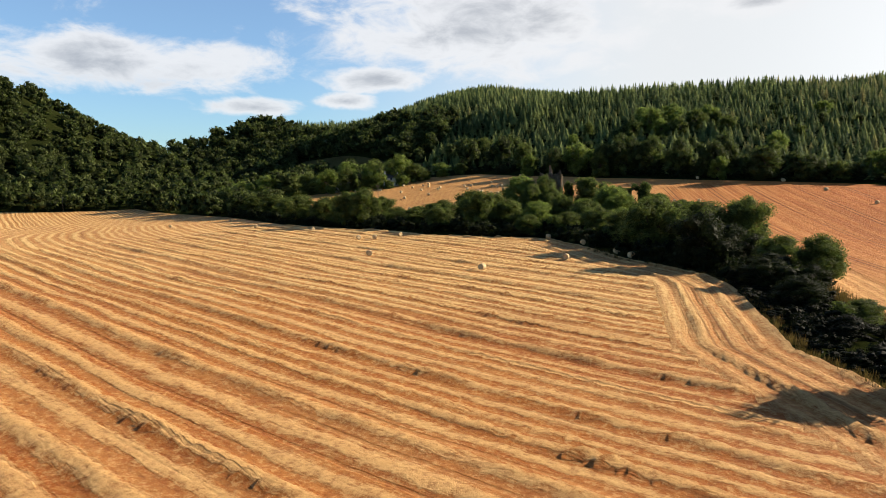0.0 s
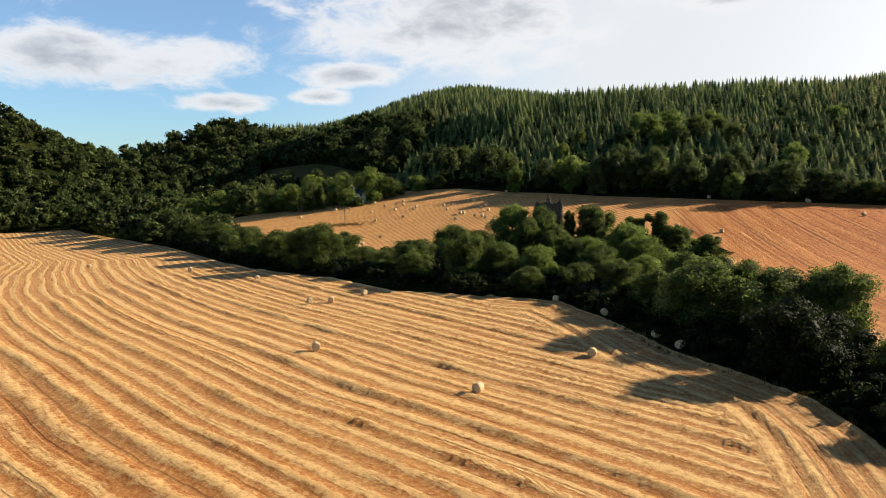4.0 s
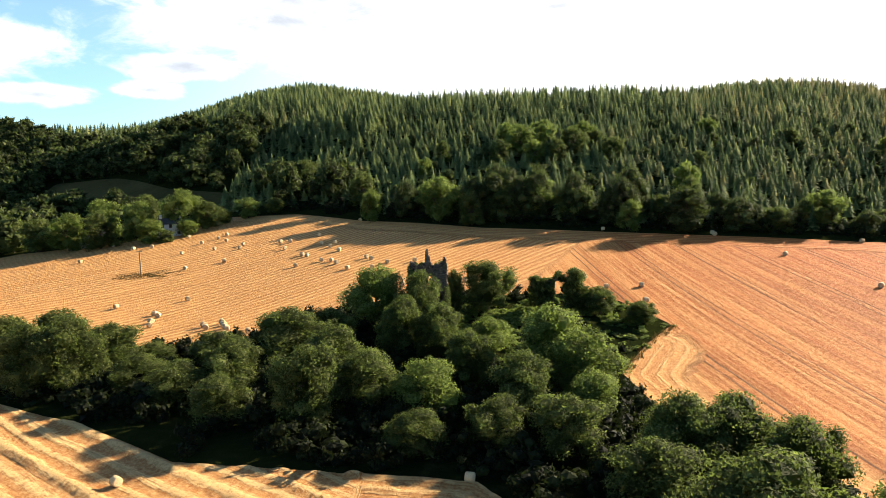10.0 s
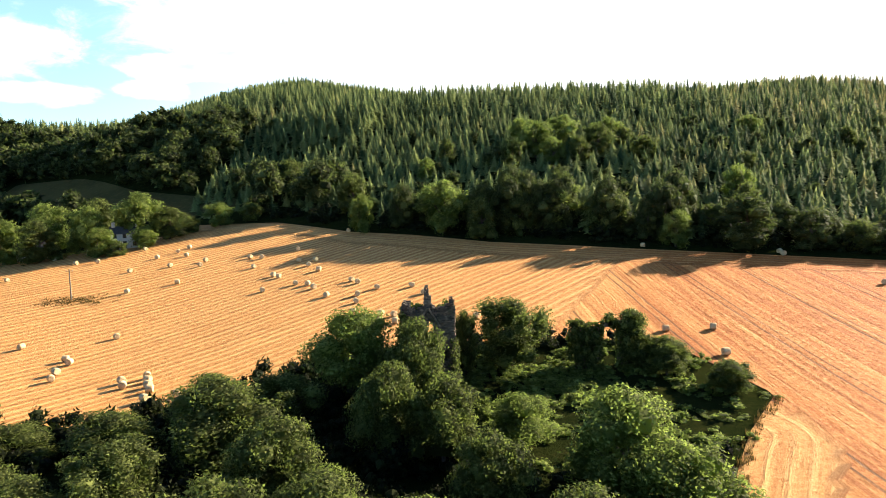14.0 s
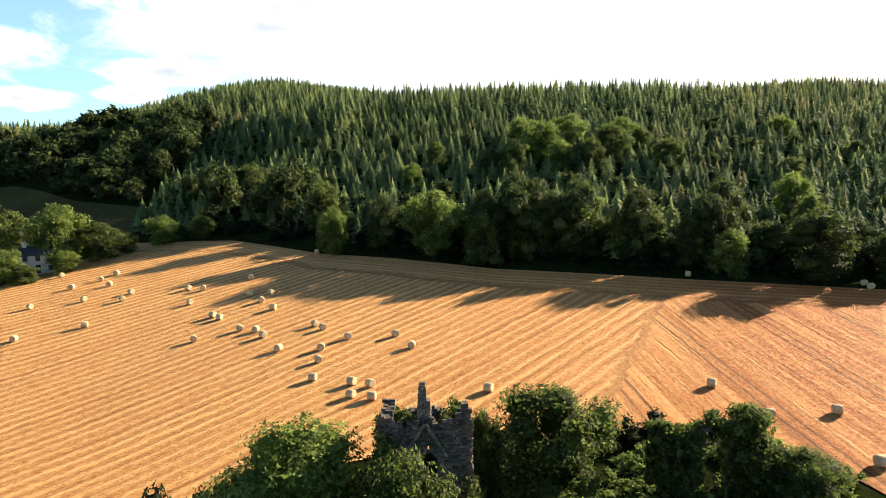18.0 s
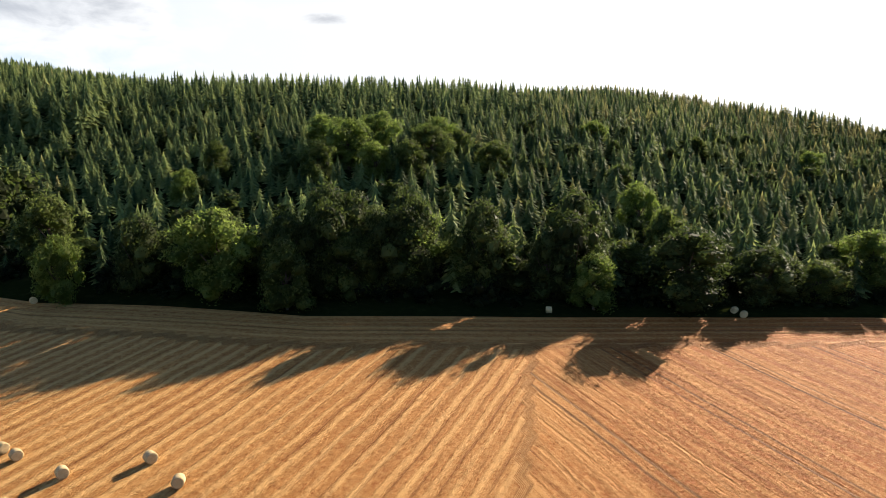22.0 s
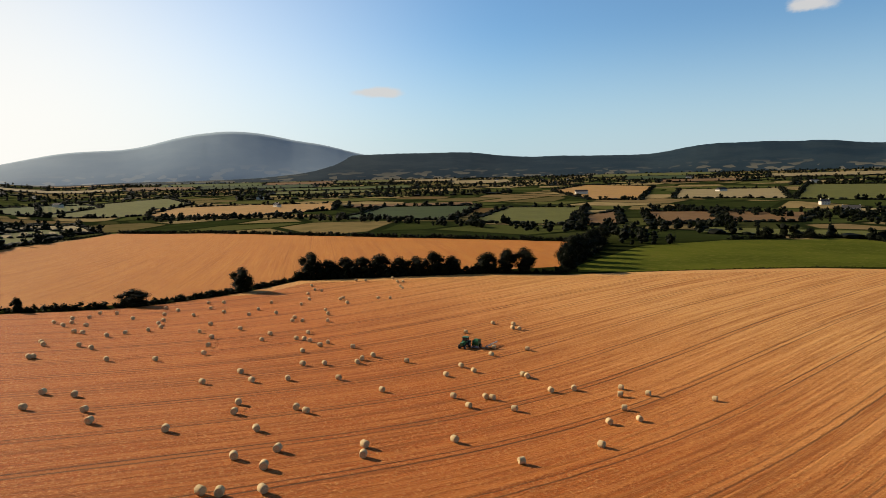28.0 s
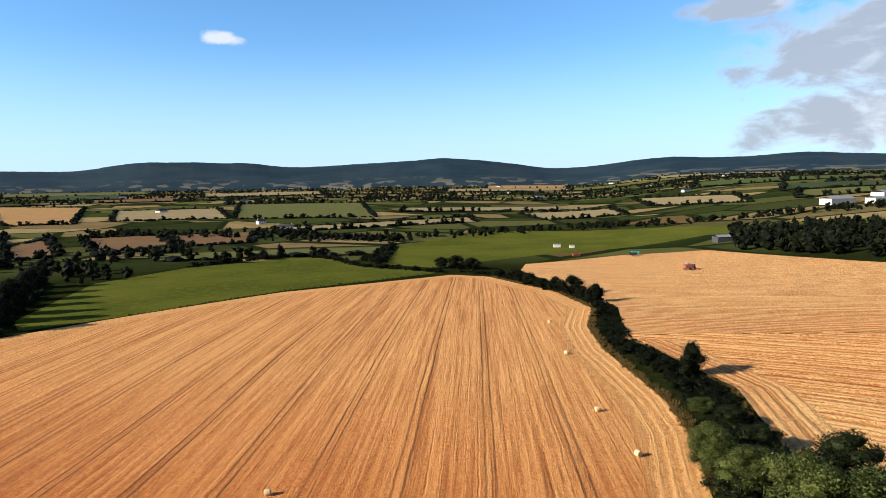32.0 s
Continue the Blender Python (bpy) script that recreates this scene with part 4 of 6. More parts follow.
def spruce_arrays(seed, tiers, most):
    """A spruce one metre high: tiers of drooping, ridged branches round a dark stem."""
    r = random.Random(seed)
    verts, faces, ways = [], [], []
    for j in range(5):
        a, b = 2 * math.pi * j / 5, 2 * math.pi * (j + 1) / 5
        faces.append((len(verts), len(verts) + 1, len(verts) + 2))
        verts += [(0.09 * math.cos(a), 0.09 * math.sin(a), 0.0), (0.09 * math.cos(b), 0.09 * math.sin(b), 0.0), (0, 0, 0.94)]
        ways += [(math.cos(a), math.sin(a), 0.1)] * 3
    for k in range(tiers):
        t = k / tiers
        z0, wide, count = 0.07 + 0.84 * t, 0.035 + 0.29 * (1 - t) ** 0.85, max(4, round(most * (1 - 0.5 * t)))
        for j in range(count):
            a = 2 * math.pi * (j + 0.5 * (k % 2)) / count + r.uniform(-0.3, 0.3)
            w, lift, half = wide * r.uniform(0.72, 1.22), r.uniform(-0.03, 0.02), r.uniform(0.34, 0.5)
            b, c, d = len(verts), math.cos(a), math.sin(a)
            verts += [(0, 0, z0 + 0.16 * (1 - 0.4 * t)), (w * c, w * d, z0 - 0.035 + lift)]
            for g in (-half, half):
                verts.append((0.58 * w * math.cos(a + g), 0.58 * w * math.sin(a + g), z0 + 0.015 + lift))
            faces += [(b, b + 2, b + 1), (b, b + 1, b + 3)]
            n = (c * 0.9 + r.gauss(0, 0.22), d * 0.9 + r.gauss(0, 0.22), 0.5 + r.gauss(0, 0.2))
            ways += [n, n, (n[0] + d * 0.5, n[1] - c * 0.5, n[2]), (n[0] - d * 0.5, n[1] + c * 0.5, n[2])]
    b = len(verts)
    verts += [(-0.035, 0, 0.86), (0.035, 0.02, 0.86), (0, 0, 1.04)]
    faces.append((b, b + 1, b + 2))
    ways += [(0, -0.5, 0.8)] * 3
    way = np.array(ways)
    return np.array(verts), np.array(faces), way / np.linalg.norm(way, axis=1)[:, None]


def wood_spots(spacing, accept, tall, wide, seed, x0=-330, x1=660, y1=640):
    r = random.Random(seed)
    out = []
    for i in range(int((x1 - x0) / spacing)):
        for j in range(int((y1 - 110) / spacing)):
            x, y = x0 + (i + r.uniform(-0.45, 0.45)) * spacing, 110 + (j + r.uniform(-0.45, 0.45)) * spacing
            d = y - float(np.interp(x, WOOD_X, WOOD_Y))
            if d > 0 and accept(x, y, d, r):
                h = tall * r.uniform(0.6, 1.35) * (1.5 if bump(x, y, -56, 296, 24) > 0.5 else 1) * (1.3 if d < 26 and -25 < x < 110 else 1)
                out.append((x, y, h, h * wide * r.uniform(0.85, 1.2), r.uniform(0, 6.28)))
    return out


SPRUCE = [spruce_arrays(k, 8, 9) for k in range(6)]
SPRUCE_FAR = [spruce_arrays(9 + k, 6, 7) for k in range(4)]
OPEN = lambda x, y: bool(inside(CLEARING, x, y)) or (-130 < x < -76 and 206 < y < 222)  # noqa: E731
scatter("spruce_forest", "close-planted dark green spruces covering the hillside",
        wood_spots(4.0, lambda x, y, d, r: d > (9 if x < 290 else 3) + r.uniform(-3, 9) and d < 140 and x > -95 and x < 650, 5.8, 1.15, 5), SPRUCE, M_NEEDLE, "forest")
scatter("spruce_forest_upper", "close-planted dark green spruces on the upper slope",
        wood_spots(4.9, lambda x, y, d, r: not (d < 140 and -95 < x < 650) and d > 60 and d < 380 and not OPEN(x, y), 7.4, 1.15, 6), SPRUCE_FAR, M_NEEDLE, "forest")
WOODY = [crown_arrays(50 + k, 1.0, 0.42, 11, 900, 0.052, 0.02, 0) for k in range(4)]
spots = wood_spots(9.0, lambda x, y, d, r: x < -40 and 3 < d < (30 if x > -95 else 110) and not OPEN(x, y) and not (-130 < x < -68 and y < 212), 12.0, 1.0, 7)
rr = random.Random(8)
for k in range(150):
    x = rr.uniform(-95, 300)
    h = rr.uniform(4, 7)
    spots.append((x, float(wood_edge(x)) + rr.uniform(12, 130), h, h * rr.uniform(0.8, 1.2), rr.uniform(0, 6.28)))
for k in range(330):
    x, y = rr.uniform(-430, -150), rr.uniform(120, 330)
    if not inside(FIELD_WEST, x, y) and not inside(FIELD_MAIN, x, y) and not OPEN(x, y):
        h = rr.uniform(9, 15)
        spots.append((x, y, h, h * rr.uniform(0.8, 1.2), rr.uniform(0, 6.28)))
for k in range(420):
    x, y = rr.gauss(-520, 110), rr.gauss(240, 110)
    h = rr.uniform(10, 15)
    if not inside(FIELD_WEST, x, y):
        spots.append((x, y, h, h * rr.uniform(0.8, 1.2), rr.uniform(0, 6.28)))
for k in range(70):
    t = k / 69
    x, y = -104 - 180 * t + rr.uniform(-7, 7), 88 + 70 * t + rr.uniform(-8, 12)
    if not inside(FIELD_WEST, x, y) and not inside(FIELD_MAIN, x, y):
        h = rr.uniform(8, 12)
        spots.append((x, y, h, h * rr.uniform(0.85, 1.15), rr.uniform(0, 6.28)))
WOODY_FAR = [crown_arrays(60 + k, 1.0, 0.42, 8, 260, 0.1, 0.02, 0) for k in range(3)]
NEARER = lambda p: p[0] > -150 and p[1] < 330  # noqa: E731
scatter("broadleaf_woodland", "mixed broadleaf woodland filling the valley behind the fields", [p for p in spots if NEARER(p)], WOODY, M_LEAF_WOOD, "woodland")
scatter("broadleaf_woodland_far", "mixed broadleaf woodland on the farther spurs", [p for p in spots if not NEARER(p)], WOODY_FAR, M_LEAF_WOOD, "woodland")

# undergrowth: shrubs and brambles filling the belt, the stream and the foot of the wood
SHRUB = [crown_arrays(70 + k, 1.0, 0.75, 4, 230, 0.1, -0.12, 0) for k in range(4)]
SHRUB_LOW = [crown_arrays(75 + k, 1.0, 0.75, 3, 60, 0.26, -0.12, 0) for k in range(4)]
BELT_AREA = [(-139, 91), (-82, 45), (-46, 25), (-32, 15), (-10, 11), (3, 9), (13, -6), (20, -20), (27, -28), (33, -36), (35, -47), (35, -81), (49, -74), (47, -53), (48, -28), (46, -12), (39, 0), (27, 25), (25.5, 38), (33, 50), (41, 60), (35, 74), (22, 81), (5, 80), (-12, 77), (-22, 71), (-35, 64), (-50, 57), (-62, 55), (-104, 83), (-150, 128)]
rr = random.Random(12)
spots, brambles = [], []
while len(spots) < 900:
    x, y = rr.uniform(-150, 50), rr.uniform(-82, 130)
    if inside(BELT_AREA, x, y) and math.hypot(x + 3, y - 62) > 5.5:
        if x > 28 and y < -50:
            continue
        if 2 < x < 42 and 42 < y < 78:
            for _ in range(6 if x < 31 and not 33 < y - x < 41 else 1):
                h = rr.uniform(0.6, 1.6)
                brambles.append((x + rr.uniform(-2, 2), y + rr.uniform(-2, 2), h, rr.uniform(1.2, 2.2), rr.uniform(0, 6.28)))
            continue
        h = rr.uniform(1.6, 4.2)
        spots.append((x, y, h, h * rr.uniform(0.7, 1.1), rr.uniform(0, 6.28)))
for k in range(300):
    x = rr.uniform(-60, 280)
    h = rr.uniform(1.5, 4.5)
    spots.append((x, float(wood_edge(x)) + rr.uniform(3.5, 14), h, h * rr.uniform(0.8, 1.1), rr.uniform(0, 6.28)))
scatter("undergrowth", "dense shrubs under the hedge trees, leaf colour darkened for shade", spots, SHRUB, M_LEAF_SHADE, "shrubs")


def along(line, gap, spread, lo, hi, wide, seed):
    r, out = random.Random(seed), []
    for (x0, y0), (x1, y1) in zip(line, line[1:]):
        n = max(1, int(math.dist((x0, y0), (x1, y1)) / gap))
        for j in range(n):
            t = (j + r.random()) / n
            h = r.uniform(lo, hi)
            out.append((x0 + (x1 - x0) * t + r.uniform(-spread, spread), y0 + (y1 - y0) * t + r.uniform(-spread, spread), h, h * wide * r.uniform(0.8, 1.2), r.uniform(0, 6.28)))
    return out


stream = along([(41, -48), (42, -80), (48, -100), (56, -128), (58, -160), (58, -190), (66, -222), (90, -270), (112, -310), (140, -335)], 0.6, 4.2, 0.8, 2.0, 1.1, 13)
stream += along([(35.5, -40), (37, -60), (37.5, -80), (42, -95), (48.5, -112), (54, -126)], 0.5, 1.8, 0.7, 1.7, 1.1, 25)
scatter("stream_shrubs", "dark nettles and bushes filling the stream's ditch", stream, SHRUB, M_LEAF_DARK, "shrubs")
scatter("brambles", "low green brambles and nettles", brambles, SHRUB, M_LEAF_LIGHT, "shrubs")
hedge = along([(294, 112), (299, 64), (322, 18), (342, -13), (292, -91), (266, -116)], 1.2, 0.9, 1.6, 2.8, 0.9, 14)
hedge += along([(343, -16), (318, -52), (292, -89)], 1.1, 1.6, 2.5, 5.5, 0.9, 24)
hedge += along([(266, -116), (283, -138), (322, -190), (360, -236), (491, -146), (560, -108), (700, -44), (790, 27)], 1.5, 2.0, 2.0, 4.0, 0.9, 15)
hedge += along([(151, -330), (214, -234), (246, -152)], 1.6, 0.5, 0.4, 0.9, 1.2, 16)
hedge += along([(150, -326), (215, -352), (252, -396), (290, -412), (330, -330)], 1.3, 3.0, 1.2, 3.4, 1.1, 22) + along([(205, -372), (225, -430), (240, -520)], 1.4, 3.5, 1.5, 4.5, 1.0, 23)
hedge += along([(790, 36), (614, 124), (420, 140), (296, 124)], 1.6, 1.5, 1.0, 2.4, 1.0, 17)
scatter("field_hedges", "dark overgrown hedges round the fields", hedge, SHRUB_LOW, M_LEAF_DARK, "hedge")
def tuft_arrays(seed):
    """A tuft of thin upright grass blades."""
    r, v, f = random.Random(seed), [], []
    for k in range(26):
        a, q, lean = r.uniform(0, 6.28), r.uniform(0, 0.45), r.uniform(0, 0.5)
        x, y, b = q * math.cos(a), q * math.sin(a), r.uniform(0, 6.28)
        w, h = r.uniform(0.05, 0.11), r.uniform(0.6, 1.25)
        f.append((len(v), len(v) + 1, len(v) + 2))
        v += [(x - w * math.cos(b), y - w * math.sin(b), -0.1), (x + w * math.cos(b), y + w * math.sin(b), -0.1), (x + lean * math.cos(a), y + lean * math.sin(a), h)]
    return np.array(v), np.array(f)


TUFT = [tuft_arrays(k) for k in range(4)]
verge = along([(12, -8), (19, -22), (27, -30), (33, -38), (35, -50), (35, -82), (46, -111), (54, -133)], 0.35, 0.8, 0.5, 1.1, 0.7, 18) + along([(42, 59), (34, 49.5), (27, 38)], 0.3, 0.7, 0.5, 1.0, 0.7, 19) + along([(48, -30), (47.5, -53), (49, -72), (53.5, -89), (60, -117), (64, -150), (62, -190), (79, -244), (118, -306)], 0.22, 1.3, 0.5, 1.3, 0.8, 20)
scatter("dry_grass_verge", "tall dry brown grass along the field's edge", verge, TUFT, M_BRACKEN_LEAF, "grass")
# ---- round bales, plan positions ----
BALES_EAST_A = [(87.5, 106.3), (94.5, 80), (109.8, 29.7), (110.2, 13.4), (112.4, 66.4), (113.1, 71.2), (114.2, 73.1), (116.2, 120.2), (116.5, -23.3), (116.6, -2.3), (118.2, 3.6), (120.2, 64.1), (120.4, 49.9), (121.9, 33.6), (122.6, -4.8), (124.4, 47.9), (125.2, 66.8), (126.5, 60.4), (126.6, -15.8), (128.2, 118.8), (129.2, -10.6), (132.4, 13.8), (132.7, -14.5), (133.4, 113.8), (137.1, 60.6), (137.5, -5.7), (137.8, 20.5), (139, -0.7), (140.4, 13.2), (140.7, 73.2), (141.6, 14), (144.6, 19.7), (144.9, 49.9), (147.5, 50.8), (147.7, 61.5), (148.5, 82.9), (149.9, -3.1), (151.5, -3.1), (153.9, 59.3), (154.1, 30.8), (156.1, 83.3), (159.6, 4.8), (159.6, 12.3), (160.5, 91.8), (160.9, 102.3)]
BALES_EAST_B = [(164.7, 5), (166.2, 35.3), (168, 84.4), (168, 110.1), (169, -18.3), (169.4, 45.4), (169.9, -7.4), (170.3, 52.7), (171.5, 89.2), (171.9, 62.1), (173.8, 98.2), (174.3, 14.5), (175.2, -12), (178.3, 25.7), (178.8, 52.9), (180.2, 33.2), (181, 23.3), (181.6, 38), (183, 19.4), (188.4, -30.7), (190.2, -29.6), (194, -15.4), (194.1, 20.1), (194.3, -32.9), (195.3, 33.4), (198.2, 67.5), (199.3, -28.8), (199.9, 27), (201.5, 77.3), (202, 56.1), (202.3, 23.9), (206.7, 27.4), (208.1, 109.1), (209, 92.4), (209.5, 91.5), (209.6, 28), (209.9, 105.9), (211.3, 29.7), (211.9, 53.1), (214, 38.6), (217.6, 24.1), (217.6, 79.6), (221.2, 34.2), (222.5, 82.1), (223.1, 50)]
BALES_EAST_C = [(225.7, 89.8), (229.2, 90.2), (232.8, 12.2), (233.3, 39.7), (233.6, 51.2), (236, 75.1), (237.3, 19.1), (239.1, 21.8), (239.4, 70.2), (242.3, 63.9), (242.8, 80.6), (244.7, 7.6), (244.8, 19.2), (245.5, 45.8), (245.5, 82.6), (246.2, 59.9), (252.7, 5.4), (253.2, 59.7), (256.7, 79.2), (257.2, 21.7), (258.4, 57.6), (258.4, 85.1), (258.7, 30.6), (261.2, -24.2), (262.8, -7), (263.6, 82.8), (264.4, -20.6), (265, 87.4), (266.6, 47.1), (266.8, 65.6), (268, 24.8), (268.1, 36.8), (270.2, 8.3), (272, -8), (272, 55.4), (272.4, 82.4), (273.7, 77.6), (273.8, -9.9), (279.6, 49.9), (279.7, 38.8), (280.1, 1.7), (280.3, -39.5), (280.6, 69.2), (281.2, 16.3), (282.2, 74.1)]
BALES_EAST_D = [(285.2, -41), (287.2, 52.9), (291.7, 31.6), (293.2, -2.4), (293.2, 36.9), (295.8, -47.9), (297.7, -46), (298.2, -10.2), (303.4, -9.1), (308.6, -49.2), (311.9, -36.8), (315.3, -33.5), (315.8, -12)]
BALES_WEST_A = [(-113.8, 166), (-113.4, 144.1), (-102.8, 157.3), (-96.4, 156.8), (-95.3, 181.6), (-88.1, 167.7), (-81, 142.9), (-79.3, 155.3), (-77.9, 93.8), (-75.5, 160.4), (-73.9, 164.6), (-73.4, 125.1), (-71.6, 145.1), (-71.1, 155.1), (-65.7, 86.5), (-64.1, 84.7), (-63.7, 80.2), (-63.6, 129.5), (-63.3, 147.7), (-63.1, 143.2), (-62.7, 77.1), (-62, 96.8), (-51.3, 146.9), (-50.1, 74), (-48.9, 71.8), (-48, 146), (-47.8, 137.6), (-46.8, 75.4), (-45.9, 73.6), (-44.9, 71.4), (-43.8, 69.4), (-42.9, 65.7), (-40.8, 129.1), (-40.5, 118.3), (-39.7, 151.2), (-39.2, 127.7), (-38.6, 66.4), (-37, 139.7), (-33.9, 121.3), (-33.7, 135.4), (-32.8, 139.5), (-31, 120.3), (-30.4, 130.6), (-29.1, 117.5), (-28.5, 168.7)]
BALES_WEST_B = [(-25.3, 111.2), (-21.3, 120.7), (-19.7, 118.8), (-18.7, 110.2), (-18.4, 105.7), (-18.2, 99.6), (-15, 113.9), (-12.7, 97.3), (-12.4, 93.5), (-10.2, 96.2), (-9.7, 92.4), (-7.6, 113.6), (-5, 108.6), (4.9, 92.8), (32.7, 91.6), (35.8, 83.6), (41.3, 73.2), (43.7, 83.8), (48.9, 138.8), (58.1, -42.2), (64.2, -64.4), (71.4, -111.2), (78.1, -157.7), (78.9, 129), (79.1, 131.2)]
BALES_NEAR = [(-93.6, 35.7), (-123, 67), (-131.4, 43.5), (-67.2, 22.7), (-42.9, -1.8), (-39.4, -0.2), (-35.6, 7.5), (-28.6, -31.2), (-4, -42.8), (8.4, -25.7), (1.8, 6.8), (10.3, -2), (17.5, -14.3), (20.2, -19.2)]
BALES = BALES_EAST_A + BALES_EAST_B + BALES_EAST_C + BALES_EAST_D + BALES_WEST_A + BALES_WEST_B + BALES_NEAR
# ---- the plain ----
def build_plain():
    r = random.Random(21)
    tones = [((0.05, 0.07, 0.016), (0.058, 0.076, 0.017)), ((0.08, 0.088, 0.02), (0.092, 0.094, 0.024)), ((0.26, 0.15, 0.05), (0.31, 0.18, 0.065)), ((0.2, 0.16, 0.08), (0.23, 0.18, 0.09)), ((0.03, 0.05, 0.015), (0.035, 0.05, 0.015)), ((0.12, 0.07, 0.03), (0.14, 0.08, 0.035))]
    mats = [plain_material("far_field_tone", b, 0.95, vary=0.25, scale=0.03, spec=0.05) for a, b in tones]
    hedges, trees = [], []
    names = ("green pasture", "pale green pasture", "golden cut field", "pale stubble field", "dark green crop field", "brown fallow field")
    known = [(2, [(1250, -950), (1450, -1250), (1200, -1250), (816, -777), (900, -740)]), (3, [(1010, -1115), (842, -1224), (640, -920), (800, -840)]), (1, [(901, -1427), (594, -1464), (400, -968), (620, -900)]),
             (5, [(599, -443), (640, -540), (480, -380), (485, -335)]), (5, [(600, -545), (542, -594), (438, -470), (450, -385)]), (5, [(536, -600), (445, -650), (385, -520), (432, -475)]), (3, [(462, -716), (245, -984), (216, -880), (416, -660)]),
             (3, [(172, -1100), (13, -1155), (-4, -969), (122, -924)]), (3, [(-49, -1445), (-196, -1144), (-172, -926), (-54, -1126)]), (1, [(1538, 110), (1677, -153), (1361, -147), (1114, -38), (1154, 101)]), (2, [(1259, -64), (1194, -381), (978, -284), (892, -105), (1072, -33)])]
    known += [(4, [(755, -203), (1002, -382), (904, -506), (643, -290)]), (1, [(667, -344), (826, -504), (729, -573), (505, -335), (595, -280)]), (1, [(653, 261), (915, 211), (975, 90), (648, 219)]), (1, [(554, 210), (871, 95), (793, 62), (458, 165)]), (0, [(1249, 202), (1700, 40), (1461, 0), (1156, 115)]), (3, [(953, 60), (923, 134), (704, 130), (811, 45)])]
    taken = [F for _, F in known] + [FIELD_EAST, MEADOW, MEADOW_FAR, FIELD_MAIN, FIELD_WEST]
    for k, F in known:
        patch("far_field", F, 12.0, mats[k], names[k] + " in the hedged plain", plain_rows(0, 1), lift=0.9)["group"] = "fields of the plain"
        for p, q in zip(F, F[1:] + F[:1]):
            for j in range(int(math.dist(p, q) / 3.2)):
                t = r.random()
                x, y = p[0] + (q[0] - p[0]) * t + r.uniform(-3, 3), p[1] + (q[1] - p[1]) * t + r.uniform(-3, 3)
                h = r.uniform(6, 11) if r.random() < 0.17 else r.uniform(2.2, 4.4)
                (trees if h > 5 else hedges).append((x, y, h, h * r.uniform(0.8, 1.2) * (1 if h > 5 else 1.6), r.uniform(0, 6.28)))
    # the dark wooded river line and the wood beside the far farm
    for (x0, y0), (x1, y1), n, spread in (((640, -620), (300, -560), 60, 22), ((300, -560), (60, -760), 50, 22), ((60, -760), (-220, -640), 60, 18), ((840, -160), (420, -300), 55, 16), ((420, -300), (400, -460), 26, 18), ((1000, -20), (840, -160), 40, 24), ((400, -300), (340, -250), 14, 12), ((430, -640), (250, -560), 40, 16)):
        for j in range(int(1.8 * n)):
            t, h = r.random(), r.uniform(4, 10)
            trees.append((x0 + (x1 - x0) * t + r.gauss(0, spread), y0 + (y1 - y0) * t + r.gauss(0, spread * 0.6), h, h * r.uniform(0.8, 1.2), r.uniform(0, 6.28)))
    wood = [(-62, -560), (-154, -468), (-90, -305), (-41, -405)]
    wood_count = 0
    while wood_count < 150:
        x, y = r.uniform(-160, -30), r.uniform(-590, -290)
        if inside(wood, x, y):
            h = r.uniform(9, 14)
            trees.append((x, y, h, h * r.uniform(0.8, 1.1), r.uniform(0, 6.28)))
            wood_count += 1
    a = 48.0
    for ring in range(13):
        r0 = 430 * 1.185**ring
        r1 = 430 * 1.185 ** (ring + 1)
        wide = math.degrees(min(0.42, 175 * (1 + 0.10 * ring) / r0))
        a = 50 + r.uniform(0, wide)
        while a < 222:
            b = a + wide * r.uniform(0.6, 1.4)
            q0, q1 = r0 * r.uniform(0.97, 1.03), r1 * r.uniform(0.95, 1.0)
            ring_pts = [(a, q0), (b, q0 * r.uniform(0.98, 1.03)), (b - r.uniform(0, 0.4), q1), (a + r.uniform(0, 0.4), q1 * r.uniform(0.97, 1.02))]
            poly = [(60 + q * math.sin(radians(t)), 60 + q * math.cos(radians(t))) for t, q in ring_pts]
            mid = (sum(p[0] for p in poly) / 4, sum(p[1] for p in poly) / 4)
            clear = not any(inside(F, np.array([p[0] for p in poly + [mid]]), np.array([p[1] for p in poly + [mid]])).any() for F in taken)
            if clear and mid[1] < wood_edge(mid[0]) - 40 and r.random() < (0.6 if r0 < 900 else 1.0):
                k = r.choices(range(6), (4, 4, 2.2, 3.2, 2.2, 1.0))[0]
                if r.random() < (0.25 if a < 74 and r0 > 800 else 0.72 if r0 < 1400 else 0.38):
                    n = 7
                    u = np.linspace(0.015, 0.985, n)
                    A, B, C, D = (np.array(p) for p in poly)
                    grid = np.array([[(A * (1 - s) + B * s) * (1 - t) + (D * (1 - s) + C * s) * t for s in u] for t in u]).reshape(-1, 2)
                    z = ground_height(grid[:, 0], grid[:, 1]) + 0.6 + q0 * 0.001
                    i = np.arange(n * n).reshape(n, n)
                    faces = np.stack([i[:-1, :-1], i[:-1, 1:], i[1:, 1:], i[1:, :-1]], -1).reshape(-1, 4)
                    me = mesh_np("far_field", np.column_stack([grid, z]), faces, mats[k], True)
                    tagged(new("far_field", me), names[k] + " in the hedged plain", "field", "fields of the plain", "structure")
                else:
                    for _ in range(int(70 * r.uniform(0.6, 1.4))):
                        s, t = r.random(), r.random()
                        A, B, C, D = (np.array(p) for p in poly)
                        p = (A * (1 - s) + B * s) * (1 - t) + (D * (1 - s) + C * s) * t
                        h = r.uniform(7, 13)
                        trees.append((p[0], p[1], h, h * r.uniform(0.8, 1.3), r.uniform(0, 6.28)))
